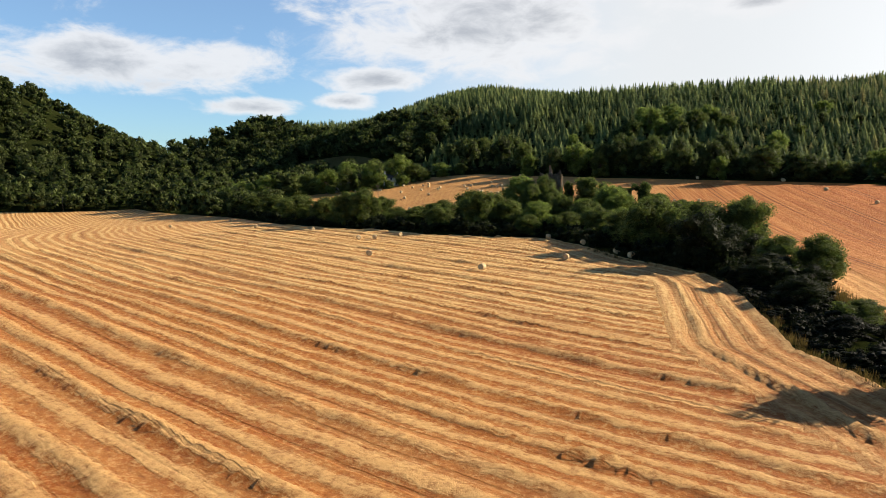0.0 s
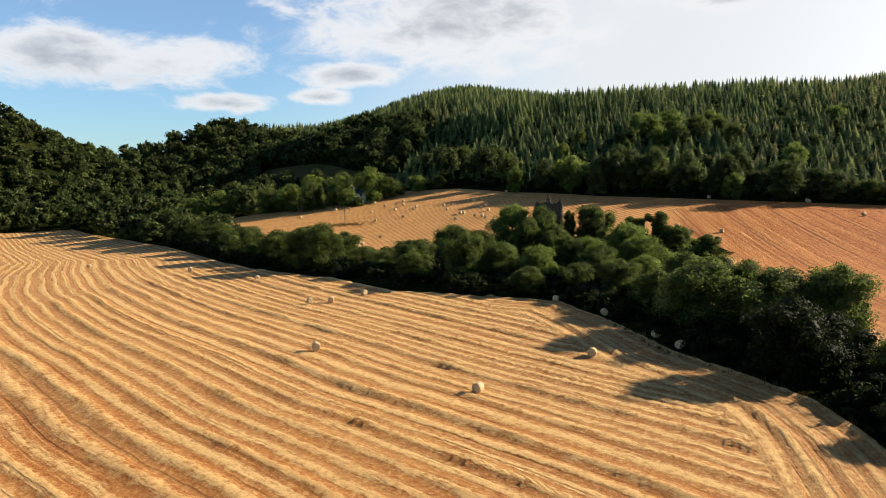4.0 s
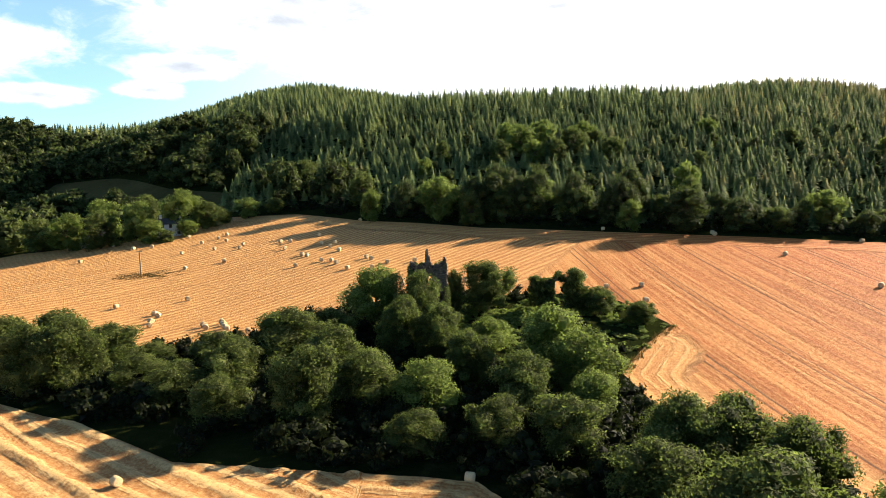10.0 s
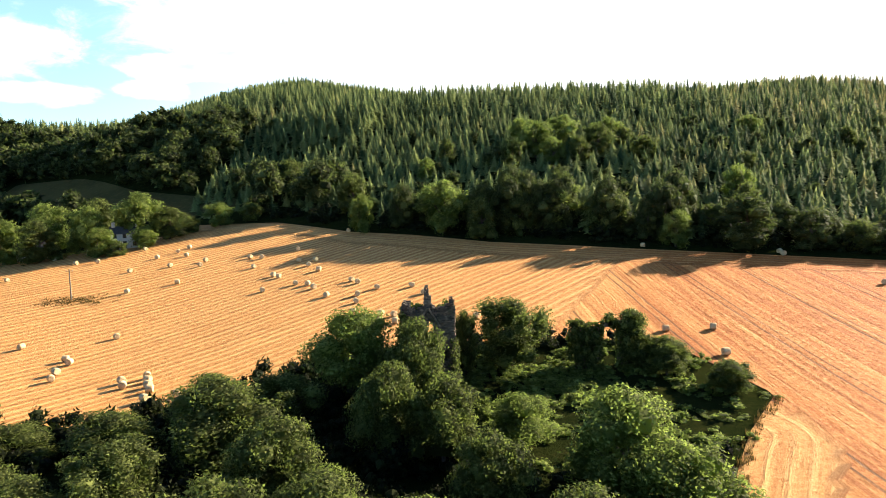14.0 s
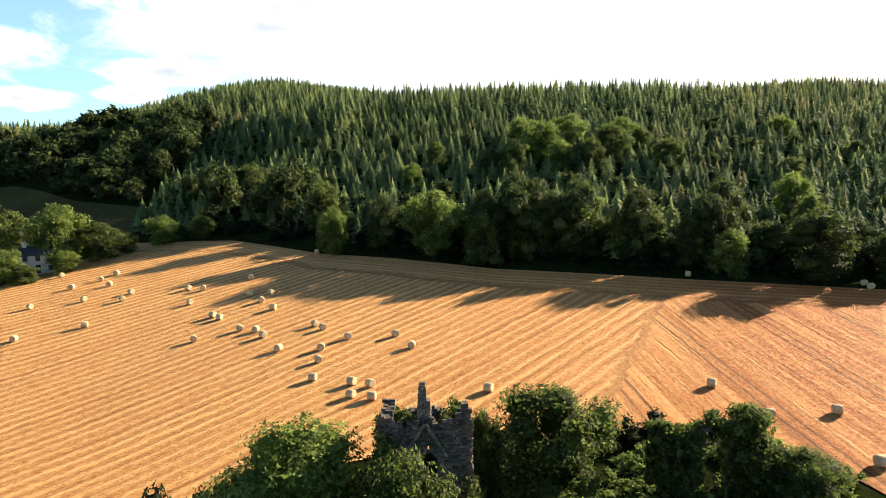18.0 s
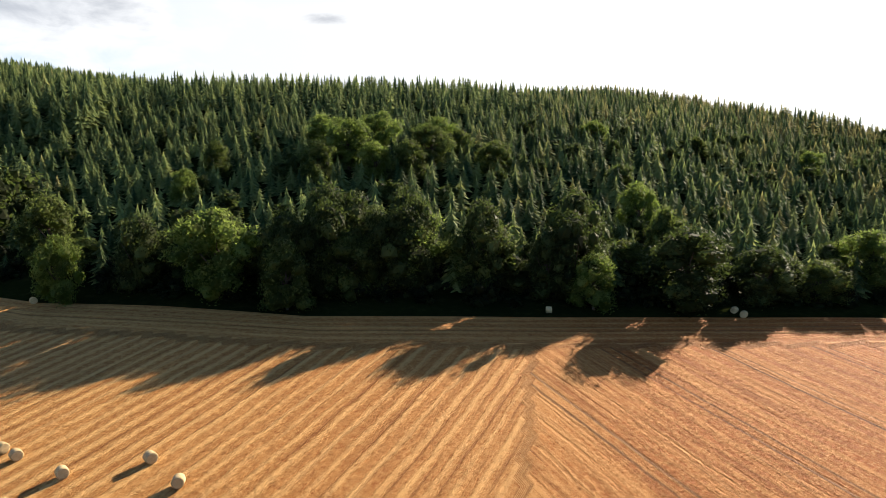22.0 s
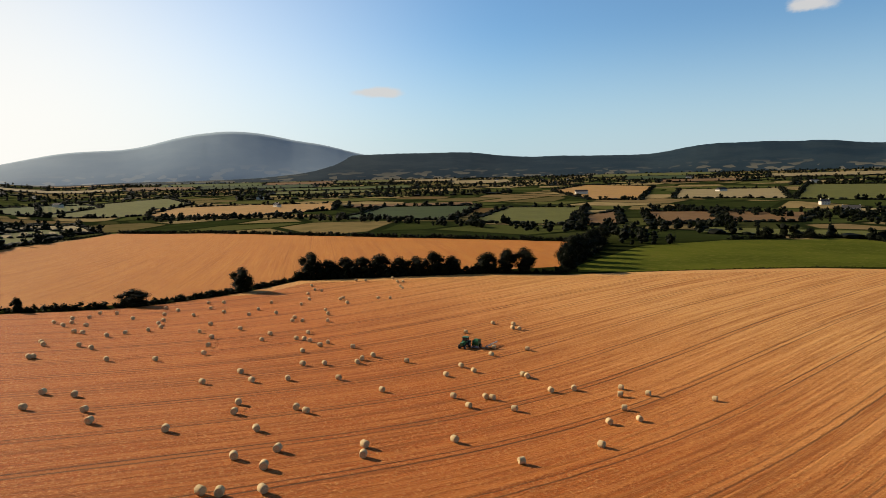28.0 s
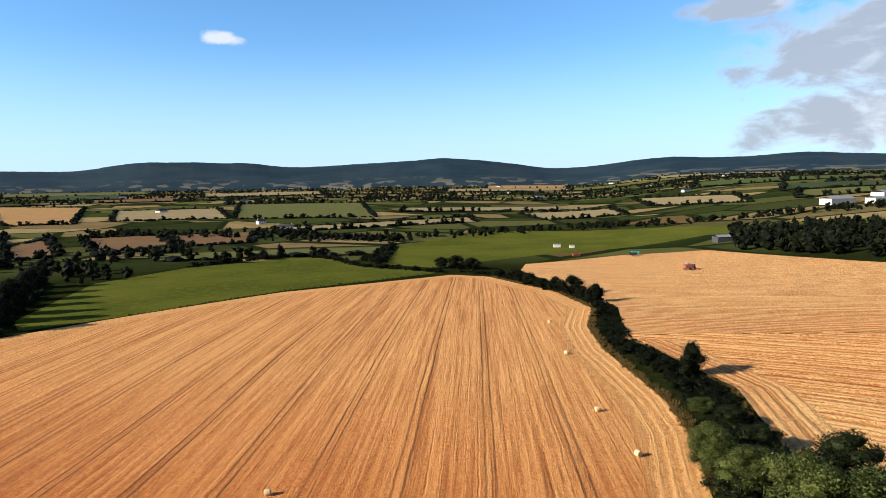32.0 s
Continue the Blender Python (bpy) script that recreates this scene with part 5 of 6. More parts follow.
                for (p, q), dens in (((poly[0], poly[1]), 1.0), ((poly[0], poly[3]), 0.8)):
                    L = math.dist(p, q)
                    gap = 5.5 + 0.004 * q0
                    for j in range(int(L / gap)):
                        t = (j + r.uniform(0, 1)) / max(1, int(L / gap))
                        x, y = p[0] + (q[0] - p[0]) * t + r.uniform(-1.5, 1.5), p[1] + (q[1] - p[1]) * t + r.uniform(-1.5, 1.5)
                        if r.random() < 0.45 * dens:
                            h = r.uniform(7, 14)
                            trees.append((x, y, h, h * r.uniform(0.7, 1.1), r.uniform(0, 6.28)))
                        elif r.random() < 0.9:
                            h = r.uniform(2.8, 5.6)
                            hedges.append((x, y, h, h * r.uniform(1.3, 2.2) * (1 + q0 / 1500), r.uniform(0, 6.28)))
            a = b
    low = []
    for k in range(3):
        low.append(crown_arrays(80 + k, 1.0, 0.5, 1, 30, 0.2, -0.05, 0, 0.95))
    rb = random.Random(5)
    bush = []
    for k in range(3):
        co, fa = blob(rb, 0.55, 0.55, 0.55, 1, 0.2)
        bush.append((co + (0, 0, 0.45), fa))
    scatter("far_hedgerows", "dark clipped hedgerows dividing the plain", hedges, bush, M_LEAF_DARK, "hedge")
    scatter("far_trees", "dark hedgerow trees and small woods on the plain", trees, low, M_LEAF_DARK, "trees")


build_plain()
MOUNT_AZ = (60, 72, 83, 87, 91, 95.7, 99.9, 103.3, 106.6, 108.4, 110.3, 114, 119)
MOUNT_EL = (0.25, 0.4, 0.85, 1.75, 2.6, 2.8, 3.95, 4.33, 3.95, 3.4, 3.22, 2.2, 1.2)
HILL_AZ = (40, 60, 85, 104, 113, 123.4, 127, 135, 139, 143, 151.7, 155, 161.5, 169, 174.5, 176.9, 181, 186.2, 192, 197.3, 203, 215, 240)
HILL_EL = (0.3, 0.3, 0.5, 1.2, 2.15, 2.2, 1.7, 1.6, 1.52, 2.25, 2.15, 1.72, 2.0, 2.42, 1.8, 1.33, 1.4, 2.05, 1.84, 2.13, 1.7, 1.2, 0.8)


def far_range(name, label, az, el, dist, mat, base, seed, ragged):
    a = np.arange(az[0], az[-1], 0.18)
    k = np.ones(17) / 17
    e = np.interp(a, az, el)
    e = np.convolve(np.pad(e, 8, "edge"), k, "valid") + ragged * (waves(a * 6, a * 0, 9.0, seed) + 0.5 * waves(a * 40, a * 0, 9.0, seed + 1))
    t = np.linspace(0, 1, 14)[:, None]
    # foot in front, crest at full distance, then a back slope
    q = dist * (0.78 + 0.22 * t)
    crest = 42 + np.tan(np.radians(e))[None, :] * dist
    foot = ground_height(60 + dist * 0.78 * np.sin(np.radians(a)), 75 + dist * 0.78 * np.cos(np.radians(a))) - 6
    z = foot[None, :] + (crest - foot[None, :]) * (t**base) 
    x, y = 60 + q * np.sin(np.radians(a))[None, :], 75 + q * np.cos(np.radians(a))[None, :]
    back = np.stack([60 + dist * 1.04 * np.sin(np.radians(a)), 75 + dist * 1.04 * np.cos(np.radians(a)), foot], -1)
    v = np.concatenate([np.stack([x, y, z], -1).reshape(-1, 3), back])
    h, w = 15, len(a)
    i = np.arange(h * w).reshape(h, w)
    faces = np.stack([i[:-1, :-1], i[:-1, 1:], i[1:, 1:], i[1:, :-1]], -1).reshape(-1, 4)
    farmed = np.concatenate([np.clip(1.0 - t * 3.2, 0, 1).repeat(w, 1).ravel(), np.zeros(w)])
    me = mesh_np(name, v, faces, mat, True, {"farmed": farmed})
    tagged(new(name, me), label, "hill", kind="structure")


far_range("backdrop_mountain", "mountain with a rounded top, distance haze painted in as pale blue", MOUNT_AZ, MOUNT_EL, 4420, M_MOUNT, 0.9, 31, 0.012)
far_range("backdrop_hills", "long wooded hills on the horizon, painted dark blue for distance haze", HILL_AZ, HILL_EL, 4250, M_HILL, 0.8, 41, 0.045)

# ---- round bales ----
def straw_material():
    def build(n):
        p = n.node("ShaderNodeTexCoord", 3)
        tint = n.node("ShaderNodeObjectInfo", 5)
        col = n.mix(n.step(n.noise(p, 9.0, 6.0, 0.7), 0.3, 0.7), (0.36, 0.25, 0.12, 1), (0.58, 0.43, 0.23, 1))
        col = n.mix(n.m("MULTIPLY", tint, 0.35), col, (0.6, 0.47, 0.28, 1))
        return surface(n, col, 0.9, bumped(n, n.noise(p, 22.0, 5.0, 0.7), 0.8, 0.05), spec=0.15)
    return material("baled_straw", build)


def straw_end_material():
    def build(n):
        p = n.node("ShaderNodeTexCoord", 3)
        sep = n.tree.nodes.new("ShaderNodeSeparateXYZ")
        n.put(sep.inputs[0], p)
        r = n.m("SQRT", n.m("ADD", n.m("MULTIPLY", sep.outputs[0], sep.outputs[0]), n.m("MULTIPLY", sep.outputs[2], sep.outputs[2])))
        ring = n.m("SINE", n.m("ADD", n.m("MULTIPLY", r, 52.0), n.m("MULTIPLY", n.noise(p, 5.0, 4.0), 9.0)))
        col = n.mix(n.step(ring, -0.4, 0.7), (0.38, 0.27, 0.13, 1), (0.62, 0.47, 0.27, 1))
        return surface(n, col, 0.95, bumped(n, ring, 0.5, 0.03), spec=0.1)
    return material("baled_straw_end", build)


M_STRAW, M_STRAW_END = straw_material(), straw_end_material()


def build_bale():
    top = thing("round_bale", "round straw bale on the stubble", "bale")
    r = random.Random(2)
    bm = bmesh.new()
    rings, seg = (-0.6, -0.585, -0.52, -0.2, 0.2, 0.52, 0.585, 0.6), 26
    radii = (0.52, 0.6, 0.655, 0.67, 0.67, 0.655, 0.6, 0.52)
    loops = []
    for yv, rad in zip(rings, radii):
        loops.append([bm.verts.new(((rad + r.uniform(-0.012, 0.012)) * math.cos(2 * math.pi * j / seg), yv, 0.65 + max(-0.65, (rad + r.uniform(-0.012, 0.012)) * math.sin(2 * math.pi * j / seg)))) for j in range(seg)])
    for a, b in zip(loops, loops[1:]):
        for j in range(seg):
            f = bm.faces.new((a[j], a[(j + 1) % seg], b[(j + 1) % seg], b[j]))
            f.smooth = True
    part("wrapped_side", bm, top, M_STRAW)
    for s in (-1, 1):
        bm = bmesh.new()
        for rad, yv in ((0.53, 0.598), (0.38, 0.612), (0.2, 0.604), (0.06, 0.615)):
            ring = [bm.verts.new((rad * math.cos(2 * math.pi * j / seg), s * yv, rad * math.sin(2 * math.pi * j / seg))) for j in range(seg)]
            if rad < 0.5:
                for j in range(seg):
                    bm.faces.new((last[j], last[(j + 1) % seg], ring[(j + 1) % seg], ring[j]))
            last = ring
        bm.faces.new(last)
        part("end_face", bm, top, M_STRAW_END, "coiled straw end", Matrix.Translation((0, 0, 0.65)))
    return top


bale = build_bale()
for k, (x, y) in enumerate(BALES):
    r = random.Random(k)
    turn = (35 if x < 20 else 100) + r.gauss(0, 28)
    m = pose(x, y, gz(x, y) + (0.22 if (x, y) in BALES_NEAR else 0.1), 0, 0, turn) @ Matrix.Diagonal((r.uniform(0.8, 0.88),) * 3 + (1,))
    ob = bale if k == 0 else copy_thing(bale, m)
    ob.matrix_basis = m
    tagged(ob, "round straw bale lying on the golden stubble", "bale", "bales on the main field" if inside(FIELD_MAIN, x, y) else "bales on the west field")


# ---- ruined tower ----
def ivy_sheet(seed, count, spot, size=0.2):
    """A mat of ivy leaves: spot gives a place and the wall's outward direction."""
    r = random.Random(seed)
    v, f = [], []
    for k in range(count):
        p, d = spot(r)
        d = (Vector(d) + Vector([r.gauss(0, 0.45) for _ in range(3)]) + Vector((0, 0, 0.25))).normalized()
        t = d.cross(Vector([r.gauss(0, 1) for _ in range(3)])).normalized()
        u, s, c = d.cross(t), size * r.uniform(0.6, 1.4), Vector(p)
        b = len(v)
        v += [c - t * s * 0.5, c + t * s * 0.5, c + u * s * 0.8 + d * s * 0.2, c - u * s * 0.6]
        f += [(b, b + 1, b + 2), (b + 1, b, b + 3)]
    return mesh_np("ivy", np.array(v), np.array(f), M_LEAF)


def build_tower():
    x0, x1, y0, y1 = -6.4, 0.3, 59.0, 65.6
    base = gz(-3, 62) - 0.8
    top = thing("ruined_tower", "ruined dark stone tower with a broken top and ivy", "ruin", Matrix.Translation((x0, y0, base)))
    w, dpt, high, thick = x1 - x0, y1 - y0, 13.5, 0.9
    r = random.Random(4)

    def crest(side, t):
        """How high the broken wall stands at the share t along it."""
        v = high + 0.16 * math.sin(t * 13 + side * 2) + 0.2 * math.sin(t * 37 + side) + 0.14 * math.sin(t * 83 + side * 3)
        if side == 0:
            v += 0.25 * (t < 0.16) - 0.3 * (0.16 < t < 0.3) + 0.9 * max(0, 1 - abs(t - 0.95) / 0.07) + 0.5 * (t > 0.8) - 0.45 * max(0, 1 - abs(t - 0.66) / 0.1)
        return v - (1.6 + 0.7 * math.sin(t * 9) if side == 2 else 0) - (1.1 * t if side == 1 else 0) - (0.7 * (1 - t) if side == 3 else 0)

    def hole(side, t, z):
        if side == 0:
            if abs(t - 0.53) < 0.095 - max(0, z - 10.6) * 0.09 and 9.0 < z < 11.6:
                return True
            return abs(t - 0.83) < 0.045 and 6.6 < z < 7.9
        return abs(t - 0.5) < 0.08 and 8.5 < z < 10.4

    sides = [((0, 0), (1, 0), w), ((w, 0), (0, 1), dpt), ((w, dpt), (-1, 0), w), ((0, dpt), (0, -1), dpt)]
    stones = [bpy.data.meshes.new("stone") for _ in range(6)]
    for me in stones:
        bm = boxed(-0.5, -0.5, -0.5, 0.5, 0.5, 0.5, bevel=0.1)
        for v in bm.verts:
            v.co += Vector([r.uniform(-0.07, 0.07) for _ in range(3)])
        bm.to_mesh(me)
        bm.free()
        me.materials.append(M_STONE)
    box_v = np.array([(a, b, c) for a in (-0.5, 0.5) for b in (-0.5, 0.5) for c in (-0.5, 0.5)])
    box_f = np.array([(0, 1, 3, 2), (4, 6, 7, 5), (0, 4, 5, 1), (2, 3, 7, 6), (0, 2, 6, 4), (1, 5, 7, 3)])
    nr = np.random.RandomState(5)
    singles = 0
    for side, (o, d, length) in enumerate(sides):
        # rubble core, in columns, open where the windows are
        core = bmesh.new()
        cols = 28
        for k in range(cols):
            t = (k + 0.5) / cols
            if t * length < thick * 0.3 or t * length > length - thick * 0.3:
                continue
            spans, z, lo = [], 0.0, None
            while z < crest(side, t) - 0.2:
                if hole(side, t, z):
                    if lo is not None:
                        spans.append((lo, z))
                    lo = None
                elif lo is None:
                    lo = z
                z += 0.2
            if lo is not None:
                spans.append((lo, z))
            for a, b in spans:
                p, q = t * length - length / cols / 2, t * length + length / cols / 2
                A = (o[0] + d[0] * p - d[1] * 0.14, o[1] + d[1] * p + d[0] * 0.14)
                B = (o[0] + d[0] * q - d[1] * thick, o[1] + d[1] * q + d[0] * thick)
                box(core, A[0], A[1], a, B[0], B[1], b)
        bmesh.ops.remove_doubles(core, verts=core.verts, dist=0.002)
        wall = part("wall", core, top, M_MORTAR, "rubble core of a thick wall")
        vs, fs, count, z = [], [], 0, 0.0
        while z < high + 2.2:
            hgt = r.uniform(0.13, 0.26)
            t = 0.0
            while t < 0.985:
                wd = min(r.uniform(0.16, 0.5), (1 - t) * length)
                tm = t + wd / length / 2
                zz = z + hgt / 2 + 0.08 * math.sin(tm * 11 + z)
                if zz < crest(side, tm) + r.uniform(-0.15, 0.1) and not hole(side, tm, zz) and r.random() > 0.05:
                    c = Vector((o[0] + d[0] * tm * length - d[1] * 0.14, o[1] + d[1] * tm * length + d[0] * 0.14, zz))
                    c += Vector((d[1], -d[0], 0)) * r.uniform(-0.12, 0.09)
                    m = Matrix.Translation(c) @ pose(0, 0, 0, r.uniform(-6, 6), r.uniform(-7, 7), math.degrees(math.atan2(d[1], d[0])) + r.uniform(-4, 4)) @ Matrix.Diagonal((wd - 0.02, 0.36, hgt - 0.01, 1))
                    if side == 0 and z > 8.4 and singles < 300:
                        singles += 1
                        ob = new("stone", stones[singles % 6])
                        ob.parent = wall
                        ob.matrix_local = m
                    else:
                        vs.append((box_v + nr.uniform(-0.09, 0.09, (8, 3))) @ np.array(m.to_3x3()).T + np.array(m.translation))
                        fs.append(box_f + count)
                        count += 8
                t += wd / length
            z += hgt
        part("stonework", mesh_np("stonework", np.concatenate(vs), np.concatenate(fs), M_STONE), wall, kind="stuff")
    # chimney stack that stands above the broken top
    stack = part("chimney_stack", boxed(2.75, 0.55, 12.2, 3.75, 1.35, 13.6, bevel=0.06), top, M_STONE, "tall broken chimney stack")
    for k in range(14):
        half, cx = (0.5 - 0.012 * k, 3.25) if k < 7 else (0.33 - 0.02 * (k - 7), 3.13)
        zc = 13.5 + k * 0.19
        for j in (0, 1):
            cut = cx + r.uniform(-0.4, 0.4) * half
            a, b = (cx - half, cut) if j == 0 else (cut, cx + half)
            part("stone", boxed(a + r.uniform(-0.05, 0.04), 0.95 - half + r.uniform(-0.06, 0.06), zc, b + r.uniform(-0.04, 0.05), 0.95 + half + r.uniform(-0.06, 0.06), zc + 0.18 + r.uniform(0, 0.03), bevel=0.035), stack, M_STONE)
    # steep gable coping over the window
    for side in (-1, 1):
        coping = part("gable_coping", bmesh.new(), top, M_STONE, "dressed coping stones of a steep gable")
        for k in range(9):
            bm = boxed(-0.17, -0.14, -0.11, 0.17, 0.14, 0.11, bevel=0.03)
            part("stone", bm, coping, M_STONE, m=pose(3.3 + side * (0.12 + 0.17 * k), -0.2, 13.25 - 0.27 * k, 0, side * 58, r.uniform(-5, 5)))
    # dressed stones of the pointed window
    arch = part("window_arch", boxed(2.72, -0.16, 8.75, 4.4, 0.2, 8.95, bevel=0.03), top, M_STONE, "pale dressed stones round a pointed window")
    for s in (-1, 1):
        for k in range(7):
            off = 0.74 - max(0, k - 4) * 0.27
            part("stone", boxed(3.55 + s * off - 0.11, -0.12, 9.0 + k * 0.38, 3.55 + s * off + 0.11, 0.16, 9.35 + k * 0.38, bevel=0.03), arch, M_STONE)

    def front(q):
        """Ivy hangs in a slant from the middle of the top down over the outer corner."""
        while True:
            x, z = q.uniform(0.0, 3.4), q.uniform(3.5, 13.2)
            edge = 0.5 + (13.4 - z) * 0.34 + 0.4 * math.sin(z * 2.3)
            if x < edge and (x > 0.25 or q.random() < 0.5) and math.sin(x * 3.1 + z * 1.7) + q.uniform(-1, 1.4) > -0.3:
                return (x, -0.16 - q.random() ** 2 * 0.5, z), (0, -1, 0)

    def outer(q):
        z = q.uniform(3.0, 13.0)
        return (-0.16 - q.random() ** 2 * 0.4, q.uniform(0, 4.5), z), (-1, 0, 0)

    def corner(q):
        z = 4 + 5.5 * q.random() ** 1.3
        return (6.7 + q.gauss(0, 0.3), q.gauss(-0.1, 0.35), z), (0.6, -0.8, 0)

    part("ivy", ivy_sheet(1, 3400, front), top, label="dark green ivy clinging to the stone")
    part("ivy", ivy_sheet(2, 1500, outer), top, label="dark green ivy clinging to the stone")
    part("ivy", ivy_sheet(3, 900, corner), top, label="dark green ivy clinging to the stone")
    for lx, ly, lz, lr, n, seed in ((2.2, 1.0, 13.3, 0.55, 160, 4), (4.7, 0.9, 13.2, 0.45, 130, 5), (5.6, 4.5, 12.3, 1.2, 500, 6), (1.4, 3.6, 12.6, 0.8, 240, 7)):
        v, f, bent = crown_arrays(900 + seed, 2 * lr, lr, 7, n, 0.17, 0.0)
        part("ivy", mesh_np("ivy", v + (lx, ly, lz - lr), f, M_LEAF, normals=bent), top, label="ragged shrub growing on the wall top")


build_tower()


def build_ivy_ruin():
    """A broken gable with one tall opening, wrapped in ivy."""
    g = gz(22, 69) - 0.6
    top = thing("ivy_clad_ruin", "broken stone gable with an opening, wrapped in ivy", "ruin", Matrix.Translation((22.7, 69, g)))
    h = 12.2 - g
    part("pier", boxed(-4.9, -0.3, 0, -1.15, 0.3, h + 0.1, bevel=0.1), top, M_STONE)
    part("pier", boxed(1.15, -0.3, 0, 4.2, 0.3, h + 0.8, bevel=0.1), top, M_STONE)
    part("lintel", boxed(-1.14, -0.28, h, 1.14, 0.28, h + 0.6, bevel=0.08), top, M_STONE)
    for lx, hh, lr, n, seed in ((-4.6, h + 1.9, 1.8, 2600, 1), (-2.9, h + 0.5, 1.9, 2400, 2), (2.9, h + 3.3, 2.6, 5200, 3), (4.6, h - 0.6, 2.4, 3000, 4)):
        v, f, bent = crown_arrays(930 + seed, hh, lr, 16, n, 0.23, 0.0)
        part("ivy", mesh_np("ivy", v + (lx, 0, 0), f, M_LEAF, normals=bent), top, label="thick dark green ivy")
    for seed, lo, hi in ((1, -5.0, -1.0), (2, 1.0, 4.4)):
        for way in (-1, 1):
            part("ivy", ivy_sheet(950 + seed + way, 1700, lambda q: ((q.uniform(lo, hi), way * (0.32 + 0.5 * q.random() ** 2), q.uniform(0.2, h + 0.6)), (0, way, 0)), 0.24), top, label="thick dark green ivy")
    v, f, bent = crown_arrays(940, 2.4, 1.5, 9, 900, 0.22, 0.0)
    part("ivy", mesh_np("ivy", v + (0, 0, h - 0.5), f, M_LEAF, normals=bent), top, label="thick dark green ivy")


build_ivy_ruin()


# ---- buildings and machines ----
def wheel(parent, x, y, r, w, rim_mat):
    tyre = part("wheel", drum(r, w, 22, "y", 0.04), parent, M_DARK, "black rubber tyre", Matrix.Translation((x, y, r)))
    part("rim", drum(r * 0.55, w * 1.06, 16, "y"), tyre, rim_mat, "painted steel rim")
    return tyre


def standing(name, label, category, x, y, turn, group=""):
    return thing(name, label, category, pose(x, y, gz(x, y) + 0.1, 0, 0, turn), group)


def build_tractor(x, y, turn):
    top = standing("tractor", "dark green farm tractor working on the stubble", "tractor", x, y, turn)
    bm = boxed(0.3, -0.42, 0.95, 2.5, 0.42, 1.75, bevel=0.12)
    part("hood", bm, top, M_GREEN)
    part("chassis", boxed(-1.0, -0.35, 0.6, 2.4, 0.35, 1.0, bevel=0.05), top, M_DARK)
    cab = part("cab", boxed(-1.15, -0.75, 1.3, 0.3, 0.75, 1.75, bevel=0.08), top, M_GREEN)
    part("window", boxed(-1.08, -0.7, 1.76, 0.22, 0.7, 2.6, bevel=0.06), cab, M_GLASS, "dark cab windows")
    part("roof", boxed(-1.2, -0.78, 2.61, 0.35, 0.78, 2.78, bevel=0.06), cab, M_GREEN)
    part("exhaust", drum(0.06, 1.1, 10, "z"), top, M_DARK, m=Matrix.Translation((0.6, 0.3, 2.2)))
    for s in (-1, 1):
        wheel(top, -0.7, s * 0.85, 0.88, 0.5, M_SHEET)
        wheel(top, 1.9, s * 0.8, 0.6, 0.38, M_SHEET)
        part("fender", boxed(-1.35, s * 0.6, 1.72, 0.0, s * 1.1, 1.8, bevel=0.03), top, M_GREEN)
    return top


def build_baler(x, y, turn):
    top = standing("round_baler", "green round baler hitched behind the tractor", "baler", x, y, turn)
    part("chamber", drum(0.95, 1.3, 24, "y", 0.06), top, M_GREEN, m=Matrix.Translation((-0.3, 0, 1.35)))
    part("side_panel", boxed(-1.2, -0.78, 0.5, 0.9, -0.68, 2.1, bevel=0.04), top, M_GREEN)
    part("side_panel", boxed(-1.2, 0.68, 0.5, 0.9, 0.78, 2.1, bevel=0.04), top, M_GREEN)
    part("drawbar", boxed(0.8, -0.1, 0.55, 3.0, 0.1, 0.72, bevel=0.03), top, M_DARK)
    part("pickup", drum(0.3, 1.9, 14, "y"), top, M_SHEET, m=Matrix.Translation((1.0, 0, 0.35)))
    for s in (-1, 1):
        wheel(top, -0.2, s * 1.05, 0.55, 0.42, M_SHEET)
    return top


build_tractor(180.6, -6.5, 122)
build_baler(178.8, -8.9, 122)


def build_tedder(x, y, turn):
    """The long low implement that stands beside the tractor."""
    top = standing("hay_rake", "grey folding hay rake on the stubble", "farm implement", x, y, turn)
    part("beam", boxed(-3.2, -0.12, 0.75, 3.2, 0.12, 0.95, bevel=0.03), top, M_SHEET)
    for k in range(4):
        rotor = part("rotor", drum(0.18, 0.3, 12, "z"), top, M_DARK, m=Matrix.Translation((-2.6 + 1.75 * k, -0.4, 0.6)))
        for j in range(6):
            arm = boxed(0.1, -0.03, -0.05, 0.95, 0.03, 0.01)
            part("arm", arm, rotor, M_SHEET, m=pose(0, 0, 0, 0, 12, 60 * j))
    for s in (-1, 1):
        wheel(top, s * 1.0, -0.9, 0.32, 0.2, M_SHEET)


build_tedder(177.0, -12.6, 118)


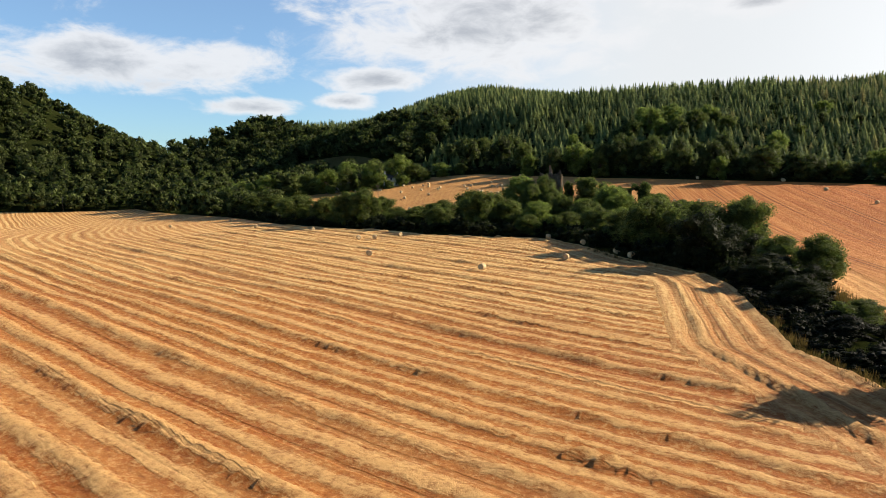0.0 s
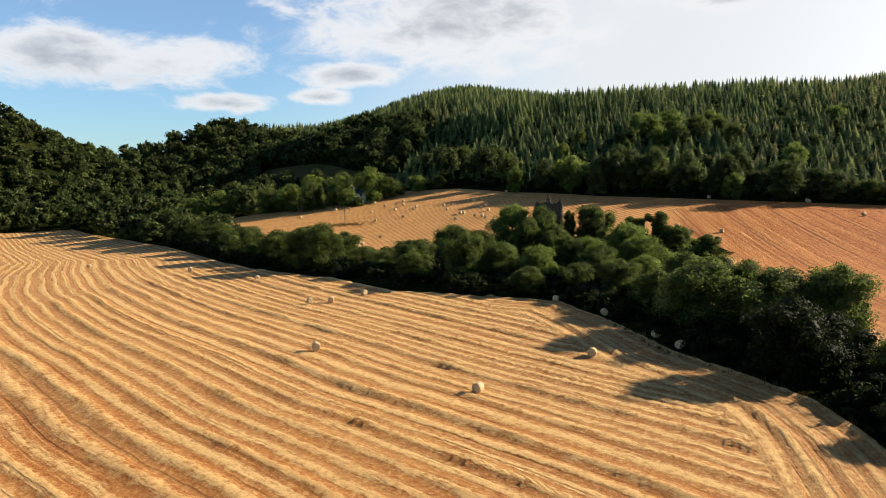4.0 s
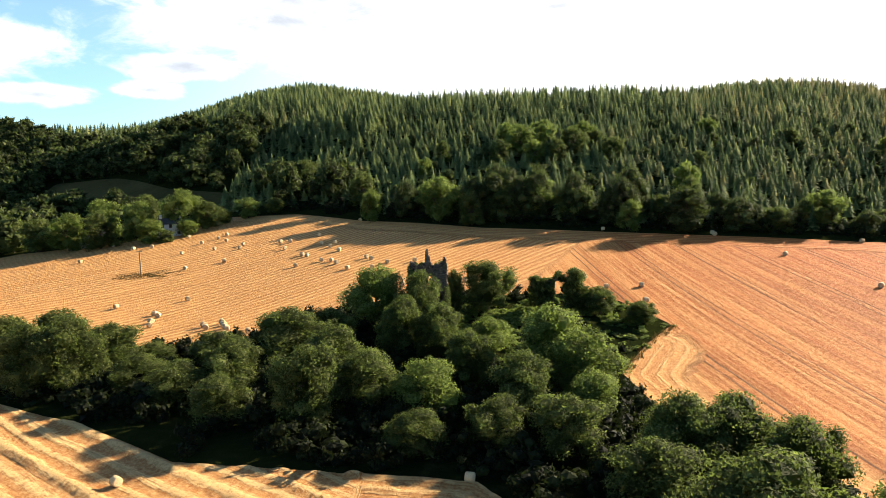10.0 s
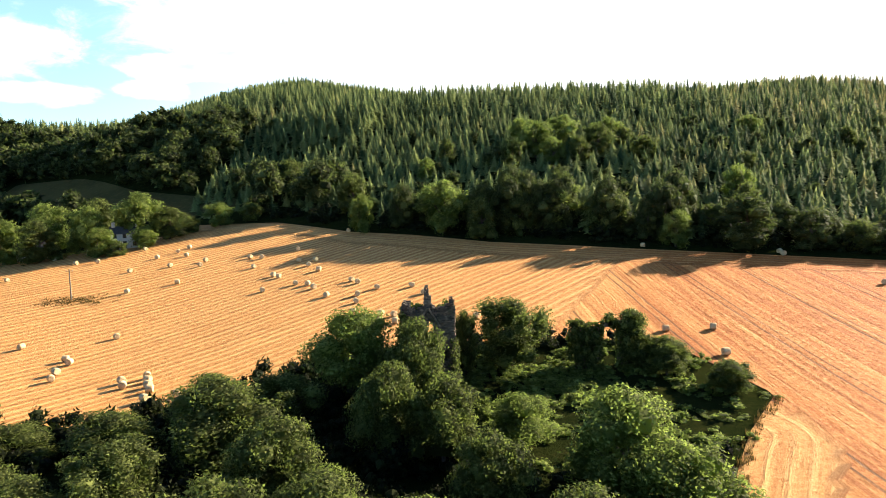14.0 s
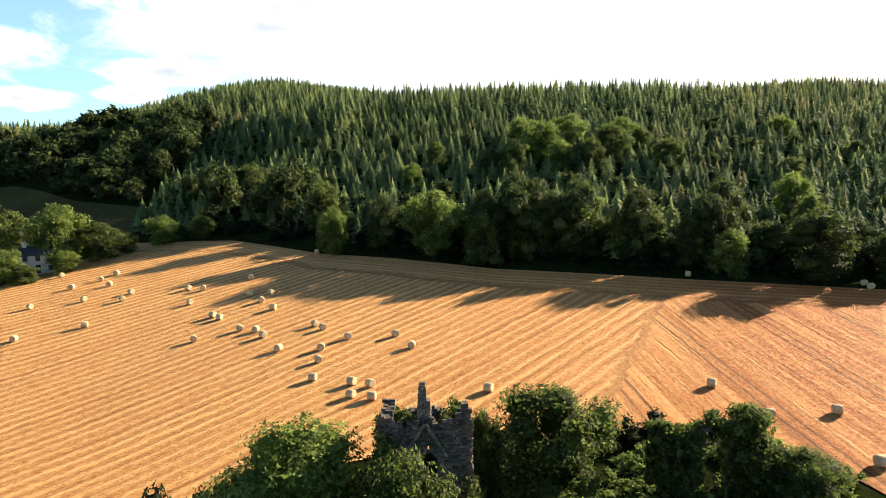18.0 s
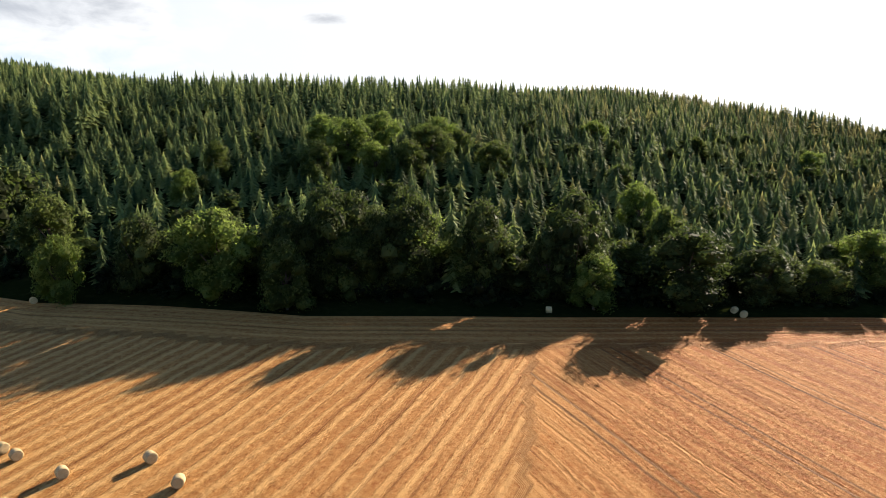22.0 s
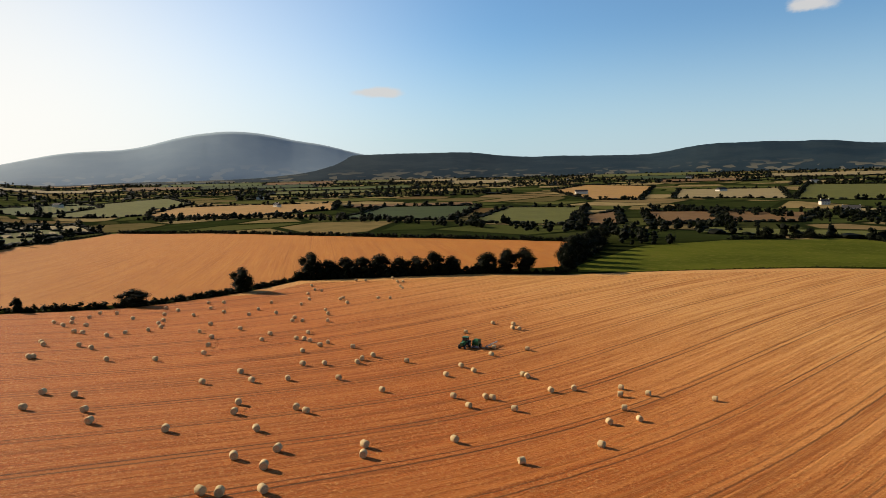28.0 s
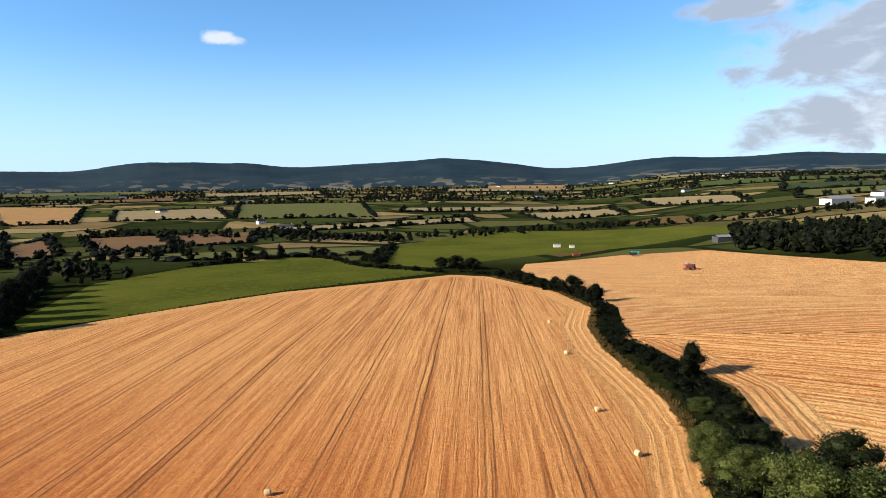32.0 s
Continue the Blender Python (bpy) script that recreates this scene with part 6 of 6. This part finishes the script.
def build_combine(x, y, turn):
    top = standing("combine_harvester", "red and pale combine harvester standing on the far stubble", "harvester", x, y, turn)
    part("body", boxed(-2.8, -1.4, 1.2, 2.2, 1.4, 3.3, bevel=0.15), top, M_RED, "faded red body panels")
    part("grain_tank", boxed(-1.8, -1.2, 3.31, 1.0, 1.2, 3.9, bevel=0.1), top, M_SHEET)
    cab = part("cab", boxed(2.21, -0.8, 1.7, 3.5, 0.8, 3.6, bevel=0.1), top, M_GLASS)
    part("roof", boxed(2.15, -0.9, 3.61, 3.6, 0.9, 3.75, bevel=0.04), cab, M_WHITE)
    part("header", boxed(3.9, -2.9, 0.3, 4.9, 2.9, 1.1, bevel=0.08), top, M_RED)
    part("feeder", boxed(2.9, -0.5, 0.8, 4.0, 0.5, 1.6, bevel=0.05), top, M_DARK)
    part("auger", drum(0.18, 4.0, 12, "x"), top, M_SHEET, m=pose(-1.6, 1.4, 3.6, 0, -8, 0))
    for s in (-1, 1):
        wheel(top, 1.6, s * 1.5, 0.95, 0.65, M_SHEET)
        wheel(top, -2.0, s * 1.2, 0.6, 0.4, M_SHEET)


build_combine(7, -318, 200)


def build_trailer(x, y, turn, mat, label):
    top = standing("farm_trailer", label, "trailer", x, y, turn)
    box_part = part("body", boxed(-2.8, -1.2, 0.95, 2.8, 1.2, 1.15, bevel=0.03), top, M_DARK)
    for y0, y1, x0, x1 in ((-1.2, -1.1, -2.8, 2.8), (1.1, 1.2, -2.8, 2.8)):
        part("side_board", boxed(x0, y0, 1.16, x1, y1, 2.7, bevel=0.02), box_part, mat)
    for x0 in (-2.8, 2.7):
        part("end_board", boxed(x0, -1.09, 1.16, x0 + 0.1, 1.09, 2.7, bevel=0.02), box_part, mat)
    part("drawbar", boxed(2.8, -0.08, 0.8, 4.3, 0.08, 0.95, bevel=0.02), top, M_DARK)
    for s in (-1, 1):
        wheel(top, -0.9, s * 1.0, 0.5, 0.35, M_SHEET)
        wheel(top, 0.2, s * 1.0, 0.5, 0.35, M_SHEET)


build_trailer(28, -421, 15, M_TEAL, "teal farm trailer parked at the field's end")
build_trailer(30, -414, 10, M_DARK, "dark farm trailer parked at the field's end")
build_trailer(70, -420, 25, M_RED, "rusty red trailer beside the hedge")


def build_house(x, y, turn, w, d, high, label, wall_mat, rows=2, cols=3, chimneys=2):
    top = standing("house", label, "house", x, y, turn)
    part("wall", boxed(-w / 2, -d / 2, -1, w / 2, d / 2, high), top, wall_mat)
    bm = bmesh.new()
    rise, o = d * 0.36, 0.35
    pts = [(-w / 2 - o, -d / 2 - o, high - 0.15), (-w / 2 - o, 0, high + rise), (-w / 2 - o, d / 2 + o, high - 0.15), (w / 2 + o, -d / 2 - o, high - 0.15), (w / 2 + o, 0, high + rise), (w / 2 + o, d / 2 + o, high - 0.15)]
    v = [bm.verts.new(p) for p in pts]
    for f in ((0, 1, 4, 3), (1, 2, 5, 4), (0, 2, 1), (3, 4, 5), (0, 3, 5, 2)):
        bm.faces.new([v[i] for i in f])
    roof = part("roof", bm, top, M_SLATE, "dark slate roof")
    for k in range(chimneys):
        cx = (-w / 2 + 0.7) if k == 0 else (w / 2 - 0.7)
        part("chimney", boxed(cx - 0.45, -0.4, high + rise - 0.6, cx + 0.45, 0.4, high + rise + 1.2, bevel=0.04), roof, wall_mat)
    for s in (-1, 1):
        for i in range(cols):
            for j in range(rows):
                cx, cz = -w / 2 + w * (i + 0.5) / cols, 1.3 + j * 2.35
                win = part("window", boxed(cx - 0.5, s * d / 2 - s * 0.02, cz - 0.65, cx + 0.5, s * d / 2 + s * 0.05, cz + 0.65), top, M_GLASS, "dark window panes")
                part("sill", boxed(cx - 0.6, s * d / 2, cz - 0.78, cx + 0.6, s * d / 2 + s * 0.16, cz - 0.68), win, M_WHITE)
    part("door", boxed(-0.5, -d / 2 - 0.05, 0.0, 0.5, -d / 2 + 0.02, 2.05), top, M_DARK)


build_house(-97.5, 176, 18, 8, 5.6, 4.4, "white two-storey house among garden trees", M_WHITE)
build_house(-124, 173, 12, 8, 5.5, 3.0, "low white outbuilding half hidden by trees", M_WHITE, 1, 3, 0)
build_house(430, -690, 30, 18, 8, 4.5, "white farmhouse on the plain", M_WHITE, 2, 5)
build_house(520, -800, 60, 12, 7, 4.5, "small white farmhouse on the plain", M_WHITE, 2, 3)
build_house(1120, -240, 10, 14, 8, 5.0, "white house among the hedges of the plain", M_WHITE, 2, 4)


def build_shed(x, y, turn, w, d, high, label, mat, bays=4):
    top = standing("farm_shed", label, "shed", x, y, turn)
    part("wall", boxed(-w / 2, -d / 2, -1, w / 2, d / 2, high), top, mat)
    bm = bmesh.new()
    for s in (-1, 1):
        n = 24
        for k in range(n):
            x0, x1 = -w / 2 - 0.3 + (w + 0.6) * k / n, -w / 2 - 0.3 + (w + 0.6) * (k + 1) / n
            lift = 0.05 * (k % 2)
            q = [bm.verts.new(p) for p in ((x0, s * (d / 2 + 0.3), high - 0.1 + lift), (x1, s * (d / 2 + 0.3), high - 0.1 + lift), (x1, 0, high + d * 0.16 + lift), (x0, 0, high + d * 0.16 + lift))]
            bm.faces.new(q)
    part("roof", bm, top, M_SHEET, "ribbed steel sheet roof")
    for k in range(bays):
        cx = -w / 2 + w * (k + 0.5) / bays
        part("door", boxed(cx - w / bays * 0.36, -d / 2 - 0.06, 0, cx + w / bays * 0.36, -d / 2 + 0.05, high * 0.75), top, M_DARK)


build_shed(-44, -478, 20, 15, 9, 4, "dark steel farm shed beside the dark wood", M_SLATE)
build_shed(87, -509, 10, 6, 3.5, 2.4, "pale low farm shed beyond the hedge", M_WHITE, 3)
build_shed(74, -500, 10, 4, 3, 2.2, "pale low farm shed beyond the hedge", M_WHITE, 2)
build_shed(-215, -735, 30, 36, 16, 6, "large white factory hall on the plain", M_WHITE, 6)
build_shed(-262, -732, 30, 26, 16, 8, "large white factory hall on the plain", M_WHITE, 4)
build_shed(-240, -700, 30, 18, 12, 5, "large white factory hall on the plain", M_WHITE, 3)


def far_houses():
    r = random.Random(77)
    for k in range(26):
        a, q = radians(r.uniform(62, 205)), r.uniform(1300, 3000)
        x, y = 60 + q * math.sin(a), 60 + q * math.cos(a)
        build_house(x, y, r.uniform(0, 180), r.uniform(12, 26), r.uniform(8, 12), r.uniform(4, 6.5), "white house far off on the plain", M_WHITE, 1, 3, 0)


far_houses()


def build_pole(x, y, high, label):
    top = standing("utility_pole", label, "pole", x, y, 0)
    bm = bmesh.new()
    bmesh.ops.create_cone(bm, cap_ends=True, segments=10, radius1=0.17, radius2=0.11, depth=high + 0.5, matrix=Matrix.Translation((0, 0, high / 2 - 0.25)))
    part("post", bm, top, M_POLE)
    part("crossarm", boxed(-0.8, -0.06, high - 0.5, 0.8, 0.06, high - 0.36, bevel=0.01), top, M_POLE)
    for s in (-0.7, 0, 0.7):
        part("insulator", drum(0.05, 0.16, 8, "z"), top, M_WHITE, m=Matrix.Translation((s, 0, high - 0.28)))


build_pole(-85, 123, 7.0, "wooden utility pole in a patch of weeds")
build_pole(-276, 142, 7.5, "wooden utility pole standing in the stubble")
scatter("weeds", "dry brown weeds round the foot of the pole", [(-83 + random.Random(k).gauss(0, 4.4), 122 + random.Random(k + 99).gauss(0, 1.7), 0.62, 1.6, k) for k in range(110)], TUFT, M_BRACKEN_LEAF, "weeds")
